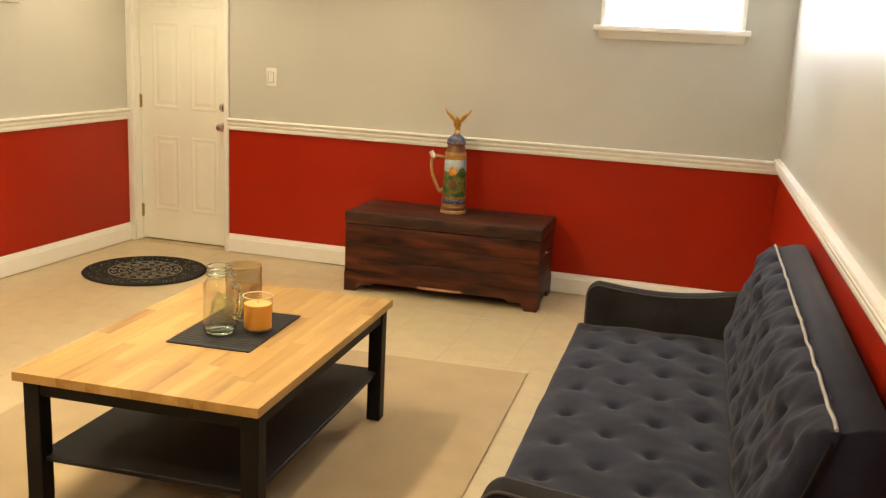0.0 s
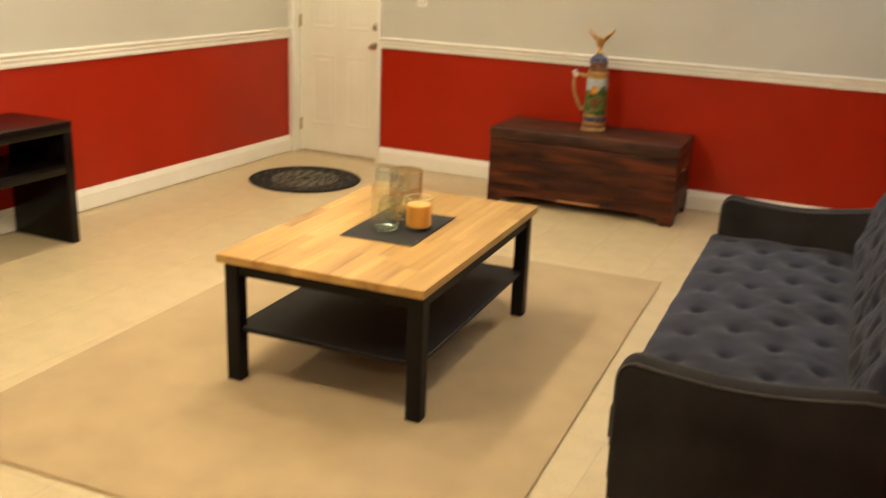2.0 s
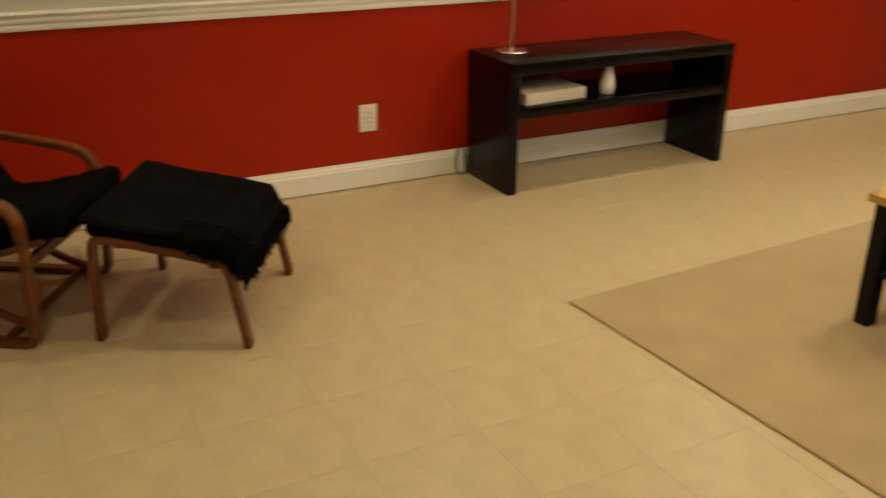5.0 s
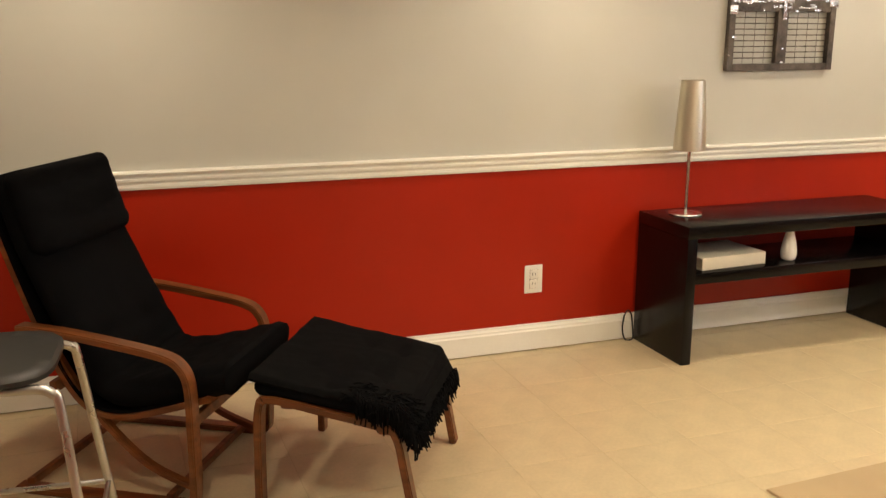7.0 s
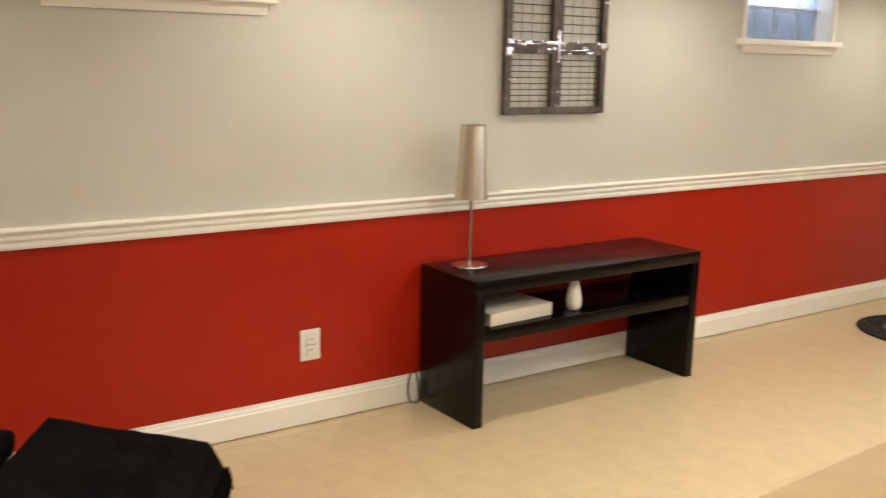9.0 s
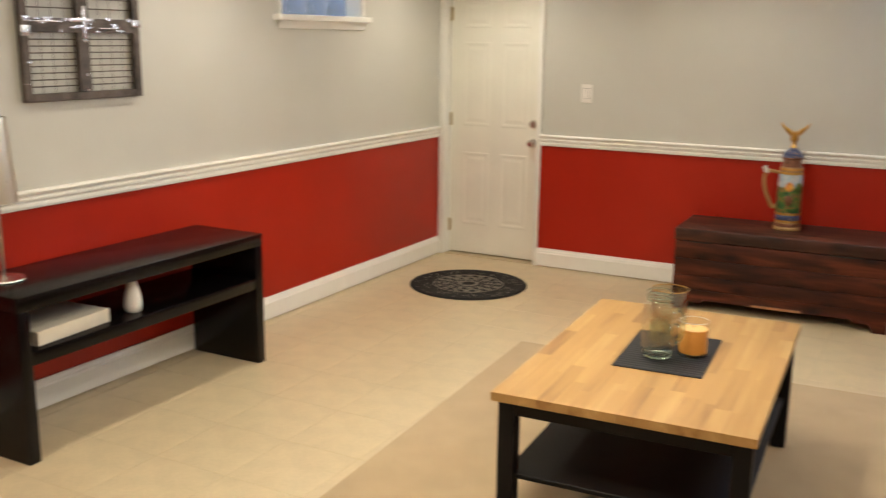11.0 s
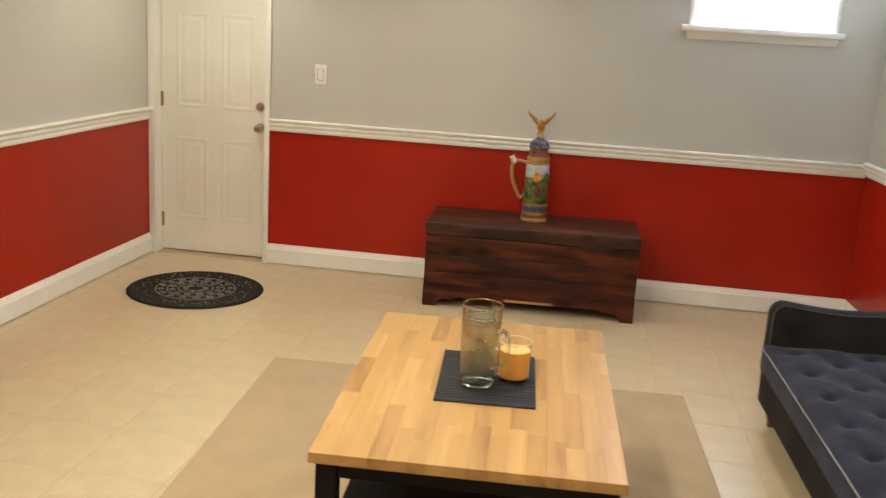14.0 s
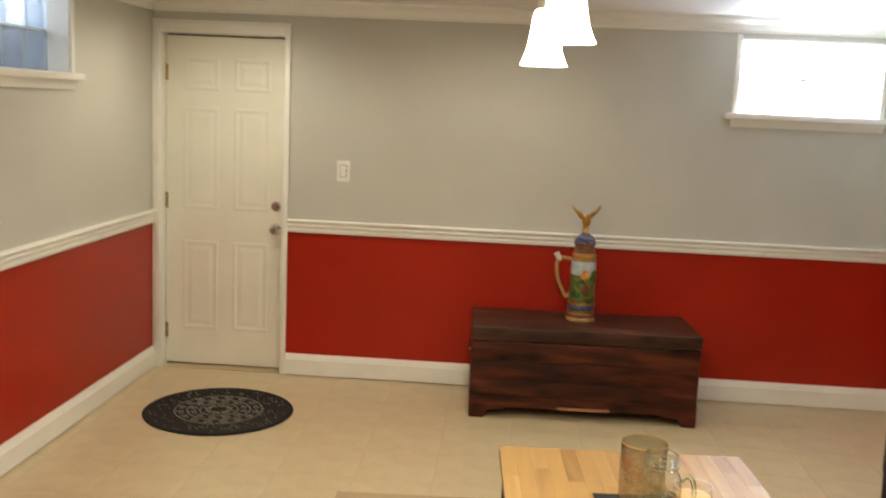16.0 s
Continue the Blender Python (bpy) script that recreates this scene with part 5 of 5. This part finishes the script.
pad([(-0.655, 1.085), (-0.585, 0.85), (-0.466, 0.60), (-0.392, 0.462), (-0.332, 0.378), (-0.235, 0.357), (-0.06, 0.395), (0.08, 0.432), (0.115, 0.436)], 0.285, 0.104, "seat_pad", chair, M["blackcloth"], "black quilted seat and back cushion")
pad([(-0.620, 1.095), (-0.598, 1.01), (-0.560, 0.90), (-0.530, 0.815)], 0.280, 0.098, "headrest", chair, M["blackcloth"], "black headrest pillow")

part("cushion_tag", box(-0.236, -0.198, 0.098, 0.140, 0.404, 0.4065, 0.0008), M["plate"], chair, "small white sewn label")
stool_m = pose(1.005, -5.780, 0, 0, 0, FACE)
ottoman = thing("footstool", stool_m, "brown bentwood footstool with black cushion", "footstool")
OW, OD = 0.335, 0.265
for s in (-1, 1):
    x0, x1 = (OW - 0.048, OW) if s > 0 else (-OW, -OW + 0.048)
    part("leg_frame", ribbon([(-OD, 0.0), (-OD + 0.002, 0.18), (-OD + 0.010, 0.350), (-OD + 0.050, 0.385), (-0.03, 0.358), (OD - 0.11, 0.325), (OD - 0.060, 0.295), (OD - 0.030, 0.16), (OD, 0.0)], x0, x1, 0.026), M["bentwood"], ottoman, "bent brown veneer leg frame", 50)
for y in (-OD + 0.09, OD - 0.11):
    part("cross_rail", box(-OW + 0.048, OW - 0.048, y - 0.02, y + 0.02, 0.338 - 0.18 * y / 1.0 - 0.03, 0.338 - 0.18 * y / 1.0 - 0.008, 0.003), M["bentwood"], ottoman)
pad([(-OD - 0.02, 0.409), (-0.10, 0.397), (0.10, 0.367), (OD - 0.02, 0.332)], OW - 0.01, 0.070, "cushion", ottoman, M["blackcloth"], "black quilted cushion")

throw = thing("throw_blanket", stool_m, "black knitted throw with fringe over the footstool", "throw blanket")


def throw_top(u, v):
    x, y = (u - 0.5) * 0.65, (v - 0.5) * 0.59 + 0.008
    z = 0.420 - 0.155 * y + 0.007 * noise.noise((x * 6, y * 6, 2)) + 0.003 * noise.noise((x * 22, y * 22, 6))
    fall = max(0, abs(x) - 0.318)
    z -= 2.0 * fall
    front = max(0, y - 0.215)
    z -= 1.1 * front
    return (x - math.copysign(fall * 0.3, x), y - front * 0.35, z)


def throw_low(u, v):
    p = Vector(throw_top(u, v))
    return (p.x * 0.985, p.y - (0.004 if v > 0.9 else 0), p.z - 0.012)


part("knit", grid_sheet(48, 44, throw_top, throw_low), M["throw"], throw, "folded black knit", 60)
fr = random.Random(12)
fringe = bmesh.new()
for k in range(460):
    if k < 280:
        u, v = 0.02 + 0.96 * (k + fr.random()) / 280, 0.965 + 0.03 * fr.random()
        out = Vector((fr.uniform(-0.4, 0.4), fr.uniform(0.2, 0.8), 0))
    else:
        u, v = 0.975 + 0.02 * fr.random(), 0.62 + 0.37 * fr.random()
        out = Vector((fr.uniform(0.2, 0.8), fr.uniform(-0.3, 0.5), 0))
    p = Vector(throw_top(u, v))
    l = fr.uniform(0.05, 0.105) * (0.5 if k < 280 else 0.8 if v < 0.9 else 0.55)
    q = p + out * 0.018 + Vector((0, 0, 0.004))
    e = p + out * 0.028 + Vector((fr.uniform(-0.012, 0.012), fr.uniform(-0.012, 0.012), -l))
    tube(curve([p, q, (q + e) / 2 + Vector((fr.uniform(-0.008, 0.008), 0, 0)), e], 3), fr.uniform(0.0020, 0.0034), 5, fringe)
for k in range(160):
    u, v = 0.80 + 0.20 * fr.random(), 0.55 + 0.45 * fr.random()
    p = Vector(throw_top(u, v))
    a = fr.uniform(0, 6.28)
    d_ = Vector((math.cos(a), math.sin(a), 0)) * fr.uniform(0.02, 0.05)
    tube(curve([p - d_, p + Vector((0, 0, 0.005)), p + d_ - Vector((0, 0, 0.01))], 3), 0.0028, 5, fringe)
part("fringe", fringe, M["throw"], throw, "tangled black fringe", 50)

# ---- bar stool ----
bstool = thing("bar_stool", pose(1.51, -6.925, 0, 0, 0, -5.5), "bar stool with black seat and grey tubular steel legs", "stool")
seat_bm = bmesh.new()
loops = []
for inset, z in ((0.012, 0.716), (0.0, 0.722), (0.0, 0.734), (0.010, 0.742), (0.05, 0.740)):
    ring_ = []
    for k in range(40):
        a = 2 * math.pi * k / 40
        ca_, sa_ = math.cos(a), math.sin(a)
        r_ = (abs(ca_) ** 4 + abs(sa_) ** 4) ** -0.25
        ring_.append(seat_bm.verts.new(((0.205 - inset) * r_ * ca_, (0.200 - inset) * r_ * sa_, z)))
    loops.append(ring_)
for a, b in zip(loops, loops[1:]):
    for k in range(40):
        seat_bm.faces.new((a[k], a[(k + 1) % 40], b[(k + 1) % 40], b[k]))
seat_bm.faces.new(loops[0]), seat_bm.faces.new(loops[-1])
part("seat", seat_bm, M["blackmetal"], bstool, "black rounded seat", 40)
for sx in (-1, 1):
    part("cross_tube", tube([(sx * 0.168, -0.10, 0.703), (sx * 0.168, 0.10, 0.703)], 0.0125, 12), M["tube"], bstool, "", 50)
    for sy in (-1, 1):
        leg_ = part("leg", tube(curve([(sx * 0.168, sy * 0.098, 0.703), (sx * 0.172, sy * 0.170, 0.703), (sx * 0.180, sy * 0.204, 0.690), (sx * 0.186, sy * 0.218, 0.655), (sx * 0.235, sy * 0.255, 0.33), (sx * 0.284, sy * 0.294, 0.008)], 8), 0.0125, 12), M["tube"], bstool, "bent grey steel tube", 50)
        part("rubber_foot", lathe([(0, 0), (0.015, 0), (0.015, 0.022), (0.0, 0.022)], 14), M["cord"], leg_, "black rubber foot", 40, Matrix.Translation((sx * 0.284, sy * 0.294, 0)))
for a, b in (((-1, -1), (1, -1)), ((1, -1), (1, 1)), ((1, 1), (-1, 1)), ((-1, 1), (-1, -1))):
    part("foot_rail", tube([(a[0] * 0.248, a[1] * 0.265, 0.245), (b[0] * 0.248, b[1] * 0.265, 0.245)], 0.0085, 10), M["tube"], bstool, "", 50)

# ---- tiled floor ----
floor = structure(part("floor", box(-0.02, XS + 0.06, YB - 0.02, WT, -0.12, -0.0009), M["grout"]), "beige ceramic floor tiles with tan grout", "floor")
PX, PY, GX, GY, GAP = 0.3555, 0.3725, 2.2215, -4.893, 0.0017
shared = {}
ix0, ix1 = math.floor((0 - GX) / PX), math.ceil((XS - GX) / PX)
iy0, iy1 = math.floor((YB - GY) / PY), math.ceil((0 - GY) / PY)
for i in range(ix0, ix1):
    for k in range(iy0, iy1):
        y0, y1 = max(YB, GY + k * PY), min(0.0, GY + (k + 1) * PY)
        x0, x1 = max(0, GX + i * PX), min(XR - y0 * math.tan(radians(SKEW)), GX + (i + 1) * PX)
        if x1 - x0 < 0.02 or y1 - y0 < 0.02:
            continue
        key = (round(x1 - x0, 3), round(y1 - y0, 3))
        m = Matrix.Translation(((x0 + x1) / 2, (y0 + y1) / 2, 0))
        if key not in shared:
            hx, hy = key[0] / 2 - GAP, key[1] / 2 - GAP
            bm = bmesh.new()
            loops = [[bm.verts.new((sx * (hx - i2), sy * (hy - i2), z)) for sx, sy in ((-1, -1), (1, -1), (1, 1), (-1, 1))] for i2, z in ((0, -0.008), (0, -0.0006), (0.0008, -0.00015), (0.0020, 0.0))]
            for a, b in zip(loops, loops[1:]):
                for j in range(4):
                    bm.faces.new((a[j], a[(j + 1) % 4], b[(j + 1) % 4], b[j]))
            bm.faces.new(loops[-1])
            shared[key] = part("tile", bm, M["tile"], floor, "", None, m).data
        else:
            again("tile", shared[key], floor, m)
